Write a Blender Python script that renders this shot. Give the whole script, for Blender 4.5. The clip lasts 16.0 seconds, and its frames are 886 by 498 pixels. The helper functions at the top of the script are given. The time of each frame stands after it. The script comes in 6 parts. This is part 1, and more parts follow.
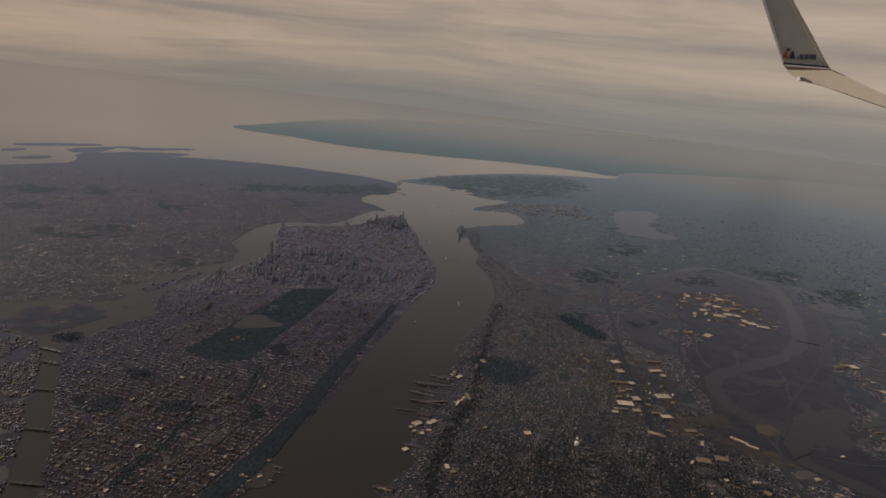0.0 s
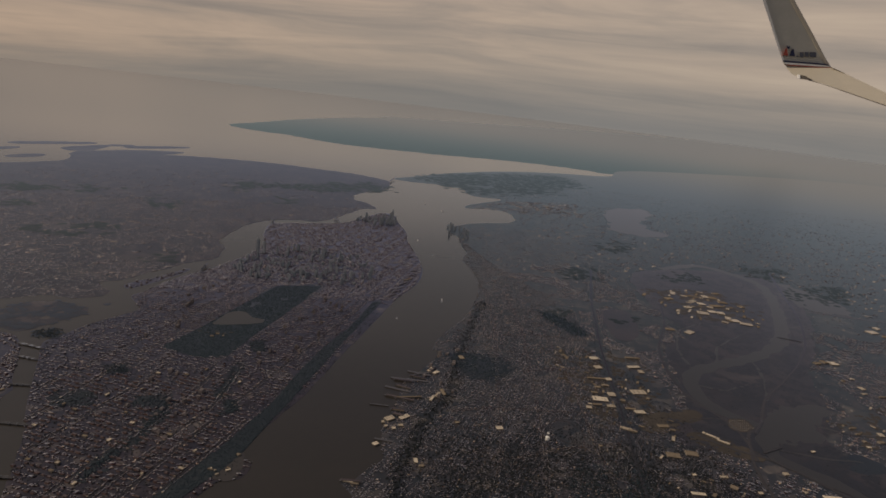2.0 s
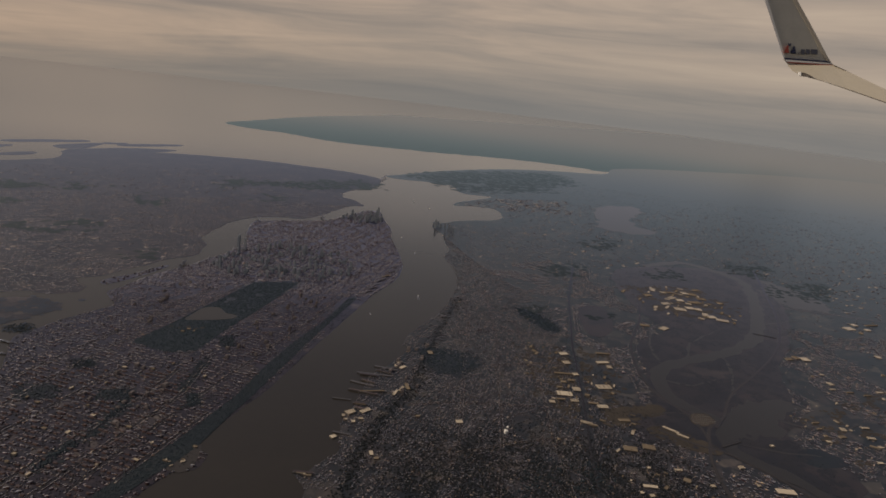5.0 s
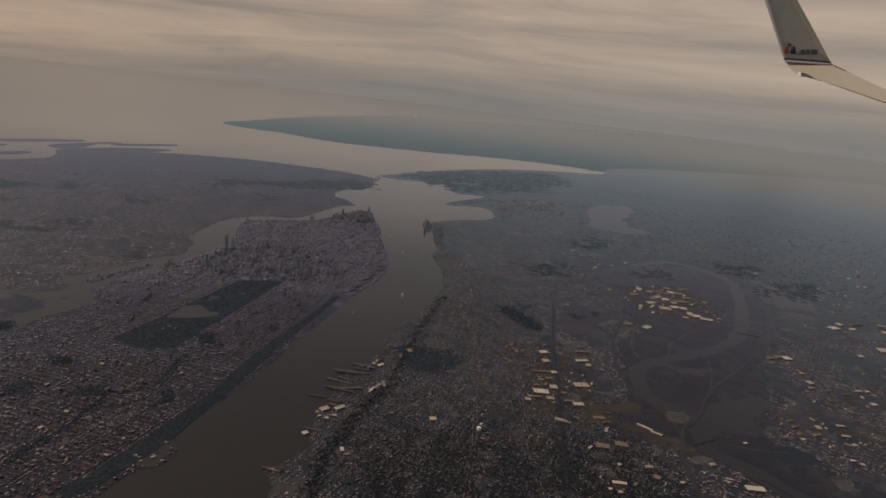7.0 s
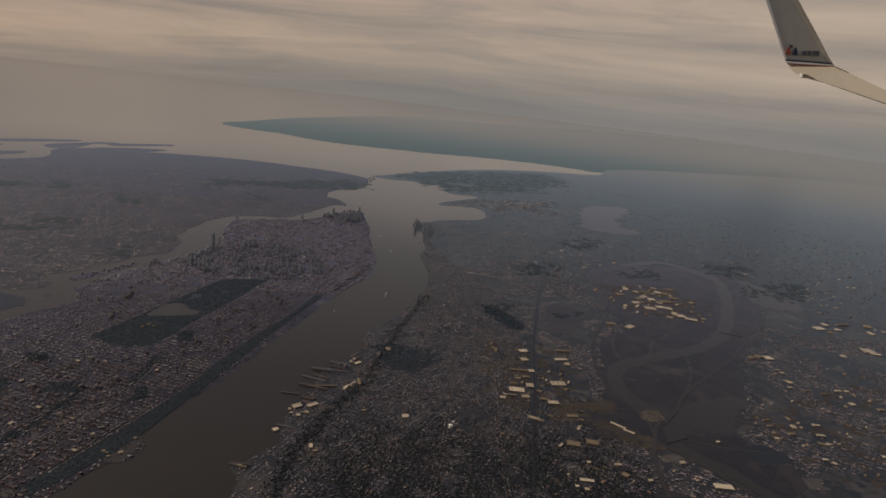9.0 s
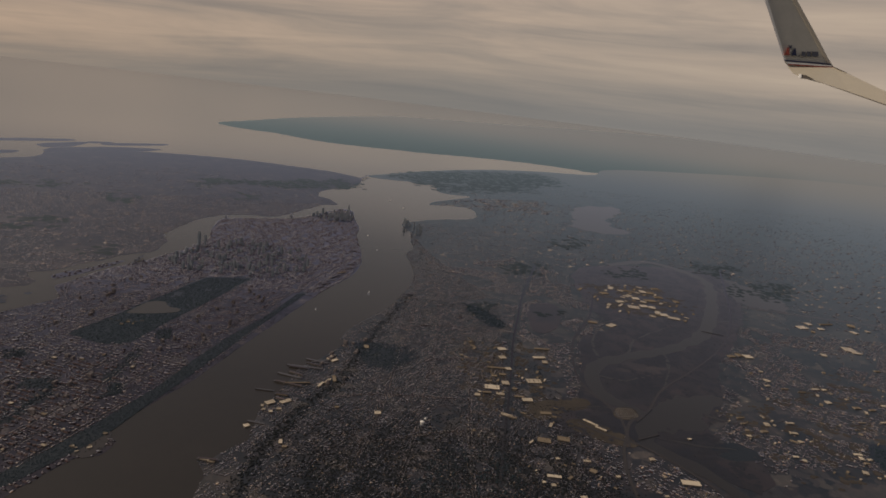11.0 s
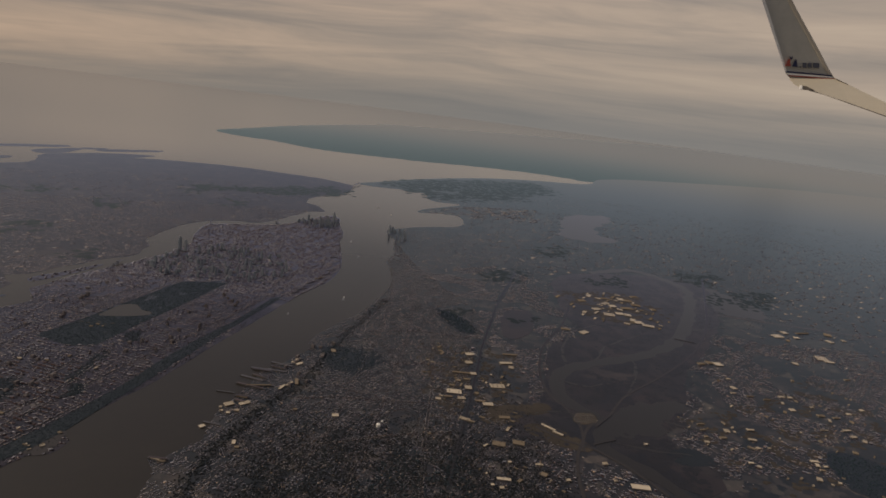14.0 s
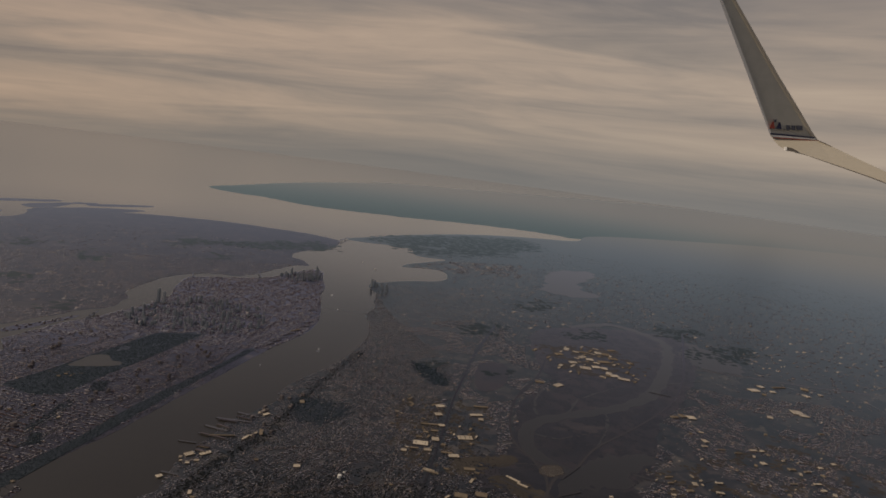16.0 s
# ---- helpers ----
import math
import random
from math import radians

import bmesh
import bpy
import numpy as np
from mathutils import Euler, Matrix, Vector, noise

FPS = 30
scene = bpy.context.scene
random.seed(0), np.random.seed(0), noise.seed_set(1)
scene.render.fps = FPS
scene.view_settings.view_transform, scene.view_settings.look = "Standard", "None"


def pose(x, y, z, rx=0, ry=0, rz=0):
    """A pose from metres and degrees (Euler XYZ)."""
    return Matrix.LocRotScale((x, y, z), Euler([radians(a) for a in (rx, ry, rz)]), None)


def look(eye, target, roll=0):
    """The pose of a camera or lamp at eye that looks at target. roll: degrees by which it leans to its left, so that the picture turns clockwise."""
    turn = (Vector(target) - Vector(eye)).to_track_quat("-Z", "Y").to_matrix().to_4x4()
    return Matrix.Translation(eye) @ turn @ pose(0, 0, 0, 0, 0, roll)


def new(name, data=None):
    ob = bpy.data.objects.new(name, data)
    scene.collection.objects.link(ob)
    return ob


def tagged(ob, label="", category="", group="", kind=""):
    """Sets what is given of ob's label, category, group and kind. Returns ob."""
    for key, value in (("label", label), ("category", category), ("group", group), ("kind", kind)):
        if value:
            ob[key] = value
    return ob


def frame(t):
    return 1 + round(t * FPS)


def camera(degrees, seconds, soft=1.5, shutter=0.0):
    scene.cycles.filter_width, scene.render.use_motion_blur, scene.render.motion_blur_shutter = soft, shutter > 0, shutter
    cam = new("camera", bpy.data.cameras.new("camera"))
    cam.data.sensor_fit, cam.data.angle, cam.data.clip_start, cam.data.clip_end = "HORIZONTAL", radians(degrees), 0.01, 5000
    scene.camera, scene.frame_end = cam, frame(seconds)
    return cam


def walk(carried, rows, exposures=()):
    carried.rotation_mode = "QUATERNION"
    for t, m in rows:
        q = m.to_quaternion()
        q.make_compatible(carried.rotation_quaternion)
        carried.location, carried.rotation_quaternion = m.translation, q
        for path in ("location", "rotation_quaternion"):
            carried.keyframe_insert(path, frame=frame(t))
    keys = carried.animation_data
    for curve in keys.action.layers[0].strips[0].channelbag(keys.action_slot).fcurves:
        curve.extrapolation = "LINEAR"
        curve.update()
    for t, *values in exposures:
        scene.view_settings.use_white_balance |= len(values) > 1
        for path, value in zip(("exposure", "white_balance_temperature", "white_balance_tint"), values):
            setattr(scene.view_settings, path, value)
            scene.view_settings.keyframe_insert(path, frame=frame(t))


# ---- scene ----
# The whole country is built at one fortieth of its true size (1 unit = 40 m), so that it fits the lens's reach.
cam = camera(70.04, 16.0, soft=1.7)
PATH = [
    (0, look((40.779, 214.937, 94.650), (20.827, 119.739, 71.427), 6.97)),
    (0.5, look((38.756, 215.752, 94.914), (18.843, 120.532, 71.750), 6.97)),
    (1, look((36.681, 216.581, 95.162), (16.813, 121.394, 71.824), 6.96)),
    (1.5, look((34.608, 217.428, 95.405), (14.804, 122.243, 72.004), 6.95)),
    (2, look((32.508, 218.265, 95.660), (12.770, 123.097, 72.134), 6.94)),
    (2.5, look((30.429, 219.083, 95.928), (10.768, 123.900, 72.401), 6.92)),
    (3, look((28.378, 219.887, 96.204), (8.831, 124.712, 72.551), 6.90)),
    (3.5, look((26.269, 220.687, 96.447), (6.818, 125.487, 72.813), 6.89)),
    (4, look((24.141, 221.437, 96.665), (4.798, 126.240, 72.930), 6.88)),
    (6.5, look((14.086, 224.921, 97.581), (-5.066, 129.735, 73.646), 6.89)),
    (7, look((11.938, 225.634, 97.699), (-7.078, 130.409, 73.811), 6.89)),
    (7.5, look((9.682, 226.325, 97.787), (-9.217, 131.082, 73.878), 6.88)),
    (8, look((7.368, 226.955, 97.876), (-11.428, 131.674, 74.037), 6.88)),
    (8.5, look((5.069, 227.622, 98.000), (-13.623, 132.321, 74.161), 6.90)),
    (9, look((2.855, 228.298, 98.186), (-15.711, 132.956, 74.413), 6.95)),
    (11.5, look((-7.768, 231.953, 99.066), (-26.152, 136.569, 75.321), 7.06)),
    (12, look((-9.971, 232.723, 99.299), (-28.252, 137.318, 75.553), 7.13)),
    (12.5, look((-12.218, 233.529, 99.537), (-30.417, 138.096, 75.841), 7.19)),
    (13, look((-14.527, 234.393, 99.756), (-32.660, 138.955, 76.035), 7.23)),
    (13.5, look((-16.936, 235.335, 99.950), (-34.871, 139.765, 76.614), 7.28)),
    (14, look((-19.365, 236.368, 100.067), (-37.122, 140.561, 77.581), 7.32)),
    (14.5, look((-21.784, 237.534, 100.079), (-39.462, 141.384, 79.038), 7.36)),
    (15, look((-24.149, 238.923, 99.996), (-41.739, 142.288, 81.225), 7.41)),
    (15.5, look((-26.456, 240.541, 99.824), (-44.049, 143.443, 83.622), 7.47)),
    (16, look((-28.717, 242.295, 99.600), (-46.366, 144.799, 86.069), 7.49)),
]
walk(cam, PATH, [(0, 0.0), (13.5, 0.0), (14.5, -0.05), (15.5, -0.11), (16, -0.12)])

# ---- world, sun ----
SUN_UP, SUN_TURN = 33.0, 108.0          # degrees above the horizon, and round from north over east


sun_way = Vector((math.sin(radians(SUN_TURN)) * math.cos(radians(SUN_UP)), math.cos(radians(SUN_TURN)) * math.cos(radians(SUN_UP)), math.sin(radians(SUN_UP))))


def sky_world():
    w = bpy.data.worlds.new("sky")
    scene.world = w
    w.use_nodes = True
    nt = w.node_tree
    nt.nodes.clear()
    N, Lk = nt.nodes.new, nt.links.new

    def math_node(op, a, b=None, clamp=False):
        n = N("ShaderNodeMath")
        n.operation, n.use_clamp = op, clamp
        for i, v in enumerate((a, b)):
            if v is None:
                continue
            if isinstance(v, (int, float)):
                n.inputs[i].default_value = v
            else:
                Lk(v, n.inputs[i])
        return n.outputs[0]

    def mix(fac, a, b):
        n = N("ShaderNodeMix")
        n.data_type = "RGBA"
        for s, v in ((n.inputs[0], fac), (n.inputs[6], a), (n.inputs[7], b)):
            if isinstance(v, (int, float, tuple)):
                s.default_value = v if not isinstance(v, tuple) else (*v, 1)
            else:
                Lk(v, s)
        return n.outputs[2]

    def ramp(fac, stops):
        n = N("ShaderNodeValToRGB")
        el = n.color_ramp.elements
        while len(el) < len(stops):
            el.new(0.5)
        for e, (p, c) in zip(el, stops):
            e.position, e.color = p, (*c, 1)
        Lk(fac, n.inputs[0])
        return n.outputs[0]

    tc = N("ShaderNodeTexCoord")
    sep = N("ShaderNodeSeparateXYZ")
    Lk(tc.outputs["Generated"], sep.inputs[0])
    up, east = sep.outputs[2], sep.outputs[0]

    # the streaks rise towards the west and level out there
    slope = math_node("MAXIMUM", east, -0.16)
    tilt = math_node("ADD", up, math_node("MULTIPLY", slope, 0.072))

    def cloud(along, across, lean, scale, detail, dist, off):
        """Long low streaks of a stratus deck: along the horizon and across it."""
        comb = N("ShaderNodeCombineXYZ")
        Lk(math_node("ADD", math_node("MULTIPLY", east, along), off), comb.inputs[0])
        level = math_node("MAXIMUM", math_node("ADD", math_node("ADD", up, math_node("MULTIPLY", slope, lean)), 0.09), 0.001)
        Lk(math_node("MULTIPLY", math_node("POWER", level, 0.5), across), comb.inputs[1])
        Lk(math_node("MULTIPLY", sep.outputs[1], along * 0.4), comb.inputs[2])
        n = N("ShaderNodeTexNoise")
        n.inputs["Scale"].default_value = scale
        n.inputs["Detail"].default_value = detail
        n.inputs["Roughness"].default_value = 0.6
        n.inputs["Distortion"].default_value = dist
        Lk(comb.outputs[0], n.inputs["Vector"])
        return n.outputs[0]

    big = cloud(1.5, 9.5, 0.072, 1.0, 5.0, 0.5, 3.4)
    fine = cloud(3.4, 34.0, 0.072, 1.0, 6.0, 0.7, 1.7)
    grey = lambda *rows: [(p, (v, v, v)) for p, v in rows]
    stir = math_node("ADD", tilt, math_node("MULTIPLY", math_node("SUBTRACT", big, 0.5), 0.05))
    bands = ramp(math_node("ADD", stir, 0.05), grey((0.0, 0.42), (0.06, 0.44), (0.092, 0.50), (0.115, 0.58), (0.133, 0.50), (0.148, 0.45), (0.165, 0.50), (0.196, 0.57), (0.235, 0.47), (0.275, 0.43), (0.33, 0.50)))
    dens = math_node("ADD", math_node("MULTIPLY", bands, 0.5), math_node("ADD", math_node("MULTIPLY", big, 0.28), math_node("MULTIPLY", fine, 0.22)))
    side = ramp(math_node("ADD", math_node("MULTIPLY", east, -0.6), 0.5), [(0.2, (0, 0, 0)), (0.75, (1, 1, 1))])
    pink = ramp(dens, [(0.40, (0.200, 0.166, 0.150)), (0.47, (0.300, 0.235, 0.190)), (0.53, (0.43, 0.312, 0.232)), (0.60, (0.55, 0.385, 0.275))])
    cream = ramp(dens, [(0.40, (0.225, 0.200, 0.180)), (0.47, (0.335, 0.278, 0.232)), (0.53, (0.435, 0.345, 0.272)), (0.60, (0.51, 0.405, 0.310))])
    tone = mix(side, pink, cream)
    # low down the deck sinks into grey murk; high up it is an even, cooler grey
    murk = mix(side, (0.196, 0.182, 0.162), (0.196, 0.196, 0.192))
    lift = ramp(math_node("ADD", tilt, 0.06), [(0.0, (0, 0, 0)), (0.05, (0.28, 0.28, 0.28)), (0.105, (0.78, 0.78, 0.78)), (0.15, (1, 1, 1))])
    high = ramp(up, [(0.19, (0, 0, 0)), (0.46, (1, 1, 1))])
    deck = mix(high, mix(lift, murk, tone), (0.092, 0.104, 0.138))
    # the deck is thinner and brighter round the hidden sun
    dot = N("ShaderNodeVectorMath")
    dot.operation = "DOT_PRODUCT"
    Lk(tc.outputs["Generated"], dot.inputs[0])
    dot.inputs[1].default_value = sun_way
    near_sun = math_node("POWER", math_node("MAXIMUM", dot.outputs["Value"], 0.0), 3.0)
    thin = ramp(up, [(0.12, (0, 0, 0)), (0.28, (1, 1, 1))])
    deck = mix(math_node("MULTIPLY", math_node("MULTIPLY", near_sun, thin), 0.20, True), deck, (1.0, 0.78, 0.56))
    air = N("ShaderNodeTexSky")
    air.sky_type, air.sun_disc = "NISHITA", False
    air.sun_elevation, air.sun_rotation = radians(SUN_UP), radians(SUN_TURN)
    bg_air, bg_deck, both = N("ShaderNodeBackground"), N("ShaderNodeBackground"), N("ShaderNodeMixShader")
    Lk(air.outputs[0], bg_air.inputs[0])
    bg_air.inputs[1].default_value = 0.06
    Lk(deck, bg_deck.inputs[0])
    bg_deck.inputs[1].default_value = 1.0
    both.inputs[0].default_value = 0.95
    Lk(bg_air.outputs[0], both.inputs[1])
    Lk(bg_deck.outputs[0], both.inputs[2])
    out = N("ShaderNodeOutputWorld")
    Lk(both.outputs[0], out.inputs[0])


sky_world()
sun_data = bpy.data.lights.new("sun", "SUN")
sun_data.energy, sun_data.angle, sun_data.color = 2.9, radians(4), (1.0, 0.84, 0.66)
sun = new("sun", sun_data)
sun.matrix_world = look(sun_way * 1000, (0, 0, 0))

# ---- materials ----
VEIL = 0.192        # how soon the gloss that stands in for haze takes over towards grazing


class Paint:
    """A node material under construction."""

    def __init__(self, name):
        self.mat = bpy.data.materials.new(name)
        self.mat.use_nodes = True
        self.nt = self.mat.node_tree
        self.nt.nodes.clear()
        self.out = self.nt.nodes.new("ShaderNodeOutputMaterial")

    def node(self, kind, **values):
        n = self.nt.nodes.new(kind)
        for k, v in values.items():
            s = n.inputs[k.replace("_", " ")]
            if hasattr(v, "is_linked"):
                self.nt.links.new(v, s)
            else:
                s.default_value = (*v, 1) if isinstance(v, tuple) and len(v) == 3 and s.type == "RGBA" else v
        return n

    def math(self, op, a, b=0.0):
        n = self.nt.nodes.new("ShaderNodeMath")
        n.operation = op
        for i, v in enumerate((a, b)):
            if hasattr(v, "is_linked"):
                self.nt.links.new(v, n.inputs[i])
            else:
                n.inputs[i].default_value = v
        return n.outputs[0]

    def mix(self, fac, a, b, blend="MIX"):
        n = self.nt.nodes.new("ShaderNodeMix")
        n.data_type, n.blend_type = "RGBA", blend
        for s, v in ((n.inputs[0], fac), (n.inputs[6], a), (n.inputs[7], b)):
            if hasattr(v, "is_linked"):
                self.nt.links.new(v, s)
            else:
                s.default_value = (*v, 1) if isinstance(v, tuple) else v
        return n.outputs[2]

    def ramp(self, fac, stops, hard=False):
        n = self.nt.nodes.new("ShaderNodeValToRGB")
        if hard:
            n.color_ramp.interpolation = "CONSTANT"
        el = n.color_ramp.elements
        while len(el) < len(stops):
            el.new(0.5)
        for e, (p, c) in zip(el, stops):
            e.position, e.color = p, (*c, 1)
        self.nt.links.new(fac, n.inputs[0])
        return n.outputs[0]

    def place(self):
        return self.nt.nodes.new("ShaderNodeTexCoord").outputs["Object"]

    def noise(self, scale, detail=4.0, rough=0.6, vec=None, dist=0.0):
        return self.node("ShaderNodeTexNoise", Vector=vec or self.place(), Scale=scale, Detail=detail, Roughness=rough, Distortion=dist).outputs[0]

    def bump(self, height, strength, distance):
        return self.node("ShaderNodeBump", Height=height, Strength=strength, Distance=distance).outputs[0]

    def island(self):
        return self.nt.nodes.new("ShaderNodeNewGeometry").outputs["Random Per Island"]

    def one(self):
        return self.nt.nodes.new("ShaderNodeObjectInfo").outputs["Random"]

    def finish(self, color, rough=0.8, metal=0.0, normal=None, veil=0.0, veil_rough=0.33, veil_color=(0.56, 0.67, 1.0), power=2.62, veil_end=(1.0, 1.0, 1.0), late=4.0):
        p = self.node("ShaderNodeBsdfPrincipled", Base_Color=color, Roughness=rough, Metallic=metal)
        p.inputs["Specular IOR Level"].default_value = 0.25
        if normal is not None:
            self.nt.links.new(normal, p.inputs["Normal"])
        last = p.outputs[0]
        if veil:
            # air haze put into the surface: tinted gloss grows with the grazing angle
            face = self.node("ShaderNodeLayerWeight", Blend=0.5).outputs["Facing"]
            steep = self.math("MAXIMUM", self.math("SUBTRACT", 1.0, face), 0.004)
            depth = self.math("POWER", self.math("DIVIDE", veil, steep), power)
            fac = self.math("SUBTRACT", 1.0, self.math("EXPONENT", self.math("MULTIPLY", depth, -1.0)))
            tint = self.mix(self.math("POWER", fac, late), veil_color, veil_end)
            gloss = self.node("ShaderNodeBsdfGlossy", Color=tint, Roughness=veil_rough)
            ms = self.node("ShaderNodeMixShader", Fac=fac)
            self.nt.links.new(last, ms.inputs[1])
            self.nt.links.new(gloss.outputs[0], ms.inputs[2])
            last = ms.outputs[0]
        self.nt.links.new(last, self.out.inputs[0])
        return self.mat


def mat_water(name, veil, tint, power, deep=1.0, calm=0.14, end=(0.83, 0.84, 0.85), late=4.0):
    p = Paint(name)
    silt = p.ramp(p.noise(0.012, 5, 0.6, dist=0.6), [(0.35, (0.040, 0.0315, 0.0205)), (0.65, (0.052, 0.041, 0.028))])
    streak = p.noise(0.25, 4, 0.7)
    col = p.mix(0.25, silt, p.ramp(streak, [(0.4, (0.033, 0.027, 0.019)), (0.7, (0.054, 0.043, 0.030))]))
    col = p.mix(1.0, col, (deep, deep, deep), "MULTIPLY")
    return p.finish(col, rough=0.45, normal=p.bump(p.noise(3.0, 3), 0.12, 0.05), veil=veil, veil_rough=calm, veil_color=tint, power=power, veil_end=end, late=late)


def mat_land(name, dark, mid, light, fine=1.1, coarse=0.035, lots=0.0, veil=VEIL, tint=(0.56, 0.67, 1.0), end=(1.0, 1.0, 1.0), late=4.0, power=2.62):
    p = Paint(name)
    a = p.noise(coarse, 6, 0.65)
    b = p.noise(fine, 6, 0.75)
    base = p.ramp(a, [(0.40, dark), (0.5, mid), (0.61, light)])
    col = p.mix(0.6, base, p.ramp(b, [(0.32, dark), (0.52, mid), (0.70, light)]))
    if lots:
        # yards, lots and roofs too small to stand out singly
        for sc, amount in ((lots, 0.6), (lots * 0.43, 0.45), (lots * 0.15, 0.2 if lots > 0.3 else 0.0)):
            stir = p.nt.nodes.new("ShaderNodeVectorMath")
            stir.operation = "MULTIPLY_ADD"
            p.nt.links.new(p.node("ShaderNodeTexNoise", Vector=p.place(), Scale=sc * 1.3, Detail=4.0).outputs["Color"], stir.inputs[0])
            stir.inputs[1].default_value = (1.6 / sc, 1.6 / sc, 0)
            p.nt.links.new(p.place(), stir.inputs[2])
            v = p.node("ShaderNodeTexVoronoi", Vector=stir.outputs[0] if lots < 0.6 else p.place(), Scale=sc)
            sep = p.nt.nodes.new("ShaderNodeSeparateColor")
            p.nt.links.new(v.outputs["Color"], sep.inputs[0])
            tone = p.ramp(sep.outputs[0], [(0.0, dark), (0.45, mid), (0.72, (0.036, 0.025, 0.023)), (0.86, light), (0.955, (0.14, 0.115, 0.092) if lots > 0.3 else mid)], hard=True)
            col = p.mix(amount, col, tone)
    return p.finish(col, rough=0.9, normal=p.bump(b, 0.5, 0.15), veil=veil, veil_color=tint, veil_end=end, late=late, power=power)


def mat_roofs(name, shift=0.0, dim=1.0, grey=False, calm=0.0, hue=(1.34, 0.89, 1.16), veil=0.170):
    p = Paint(name)
    tones = [(0.0, (0.015, 0.0115, 0.0140)), (0.22, (0.022, 0.0150, 0.0180)), (0.42, (0.044, 0.021, 0.020)), (0.54, (0.030, 0.025, 0.029)), (0.66, (0.064, 0.040, 0.028)),
             (0.77, (0.088, 0.066, 0.052)), (0.86, (0.21, 0.145, 0.098)), (0.93, (0.62, 0.49, 0.33))]
    if grey:
        tones = [(0.0, (0.026, 0.022, 0.025)), (0.34, (0.048, 0.038, 0.038)), (0.62, (0.080, 0.064, 0.058)), (0.80, (0.17, 0.142, 0.115)), (0.90, (0.36, 0.305, 0.235)), (0.96, (0.62, 0.55, 0.45))]
    # pale roofs keep their own cream
    tones = [(pos, c if sum(c) < 0.3 else tuple(v / h for v, h in zip(c, hue))) for pos, c in tones]
    col = p.ramp(p.island(), [(max(0.01 * i, pos - shift), c) for i, (pos, c) in enumerate(tones)], hard=True)
    col = p.mix(1.0, col, tuple(dim * h for h in hue), "MULTIPLY")
    patch = p.ramp(p.noise(0.17, 5, 0.7), [(0.36, (0.35, 0.38, 0.46)), (0.50, (0.95, 0.92, 0.92)), (0.64, (1.7, 1.5, 1.42))])
    col = p.mix(1.0 - calm, col, patch, "MULTIPLY")
    rows = p.ramp(p.noise(0.5, 3, 0.7), [(0.34, (0.5, 0.5, 0.53)), (0.52, (1.0, 0.98, 0.97)), (0.66, (1.8, 1.66, 1.58))])
    col = p.mix(1.0, col, rows, "MULTIPLY")
    grain = p.noise(2.2, 4, 0.7)
    col = p.mix(0.15, col, p.ramp(grain, [(0.3, (0.006, 0.0055, 0.006)), (0.7, (0.050, 0.038, 0.034))]))
    return p.finish(col, rough=0.85, veil=veil)


def mat_walls(name, dim=1.0, hue=(1.0, 1.0, 1.0)):
    p = Paint(name)
    col = p.ramp(p.island(), [(0.0, (0.060, 0.036, 0.036)), (0.4, (0.10, 0.074, 0.074)), (0.75, (0.17, 0.145, 0.135))], hard=True)
    storeys = p.node("ShaderNodeTexWave", Vector=p.place(), Scale=4.2)
    storeys.bands_direction = "Z"
    col = p.mix(p.math("MULTIPLY", storeys.outputs[1], 0.45), col, (0.03, 0.032, 0.038))
    col = p.mix(1.0, col, tuple(dim * h for h in hue), "MULTIPLY")
    return p.finish(col, rough=0.9)


def mat_plain(name, color, rough=0.7, metal=0.0, veil=0.0, wear=0.25, scale=0.8):
    p = Paint(name)
    dim = tuple(c * 0.55 for c in color)
    n = p.noise(scale, 5, 0.7)
    col = p.mix(wear, color, p.ramp(n, [(0.35, dim), (0.65, color)]))
    return p.finish(col, rough=rough, metal=metal, veil=veil, normal=p.bump(n, 0.1, 0.05))


def mat_varied(name, a, b, rough=0.8, metal=0.0, veil=0.0):
    p = Paint(name)
    col = p.mix(p.one(), a, b)
    n = p.noise(1.6, 4, 0.7)
    col = p.mix(0.4, col, p.mix(n, tuple(c * 0.5 for c in a), b))
    return p.finish(col, rough=rough, metal=metal, veil=veil)


def mat_trees(name, a, b):
    p = Paint(name)
    col = p.mix(p.island(), a, b)
    return p.finish(p.mix(0.4, col, p.ramp(p.noise(3.0, 4), [(0.3, tuple(c * 0.4 for c in a)), (0.7, b)])), rough=0.95)


# veil, tint and end put the haze over each distance into these surfaces
M_WATER = mat_water("river_water", 0.190, (0.50, 0.57, 0.67), 2.45, 0.58, end=(0.69, 0.735, 0.78), late=14.0)
M_TARN = mat_water("shallow_marsh_water", 0.180, (0.51, 0.575, 0.69), 2.25, 0.42, 0.36, late=14.0)
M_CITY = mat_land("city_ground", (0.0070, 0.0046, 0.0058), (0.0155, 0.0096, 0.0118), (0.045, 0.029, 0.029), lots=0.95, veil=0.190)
# far shore: haze blue in both base colour and gloss tint
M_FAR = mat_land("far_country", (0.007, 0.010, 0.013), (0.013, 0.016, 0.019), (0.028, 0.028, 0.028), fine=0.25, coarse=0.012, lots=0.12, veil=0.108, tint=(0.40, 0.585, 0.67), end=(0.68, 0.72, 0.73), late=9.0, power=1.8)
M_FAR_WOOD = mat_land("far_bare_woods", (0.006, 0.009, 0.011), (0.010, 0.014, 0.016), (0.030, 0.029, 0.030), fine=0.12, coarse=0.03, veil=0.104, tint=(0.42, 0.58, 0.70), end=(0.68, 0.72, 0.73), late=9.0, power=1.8)
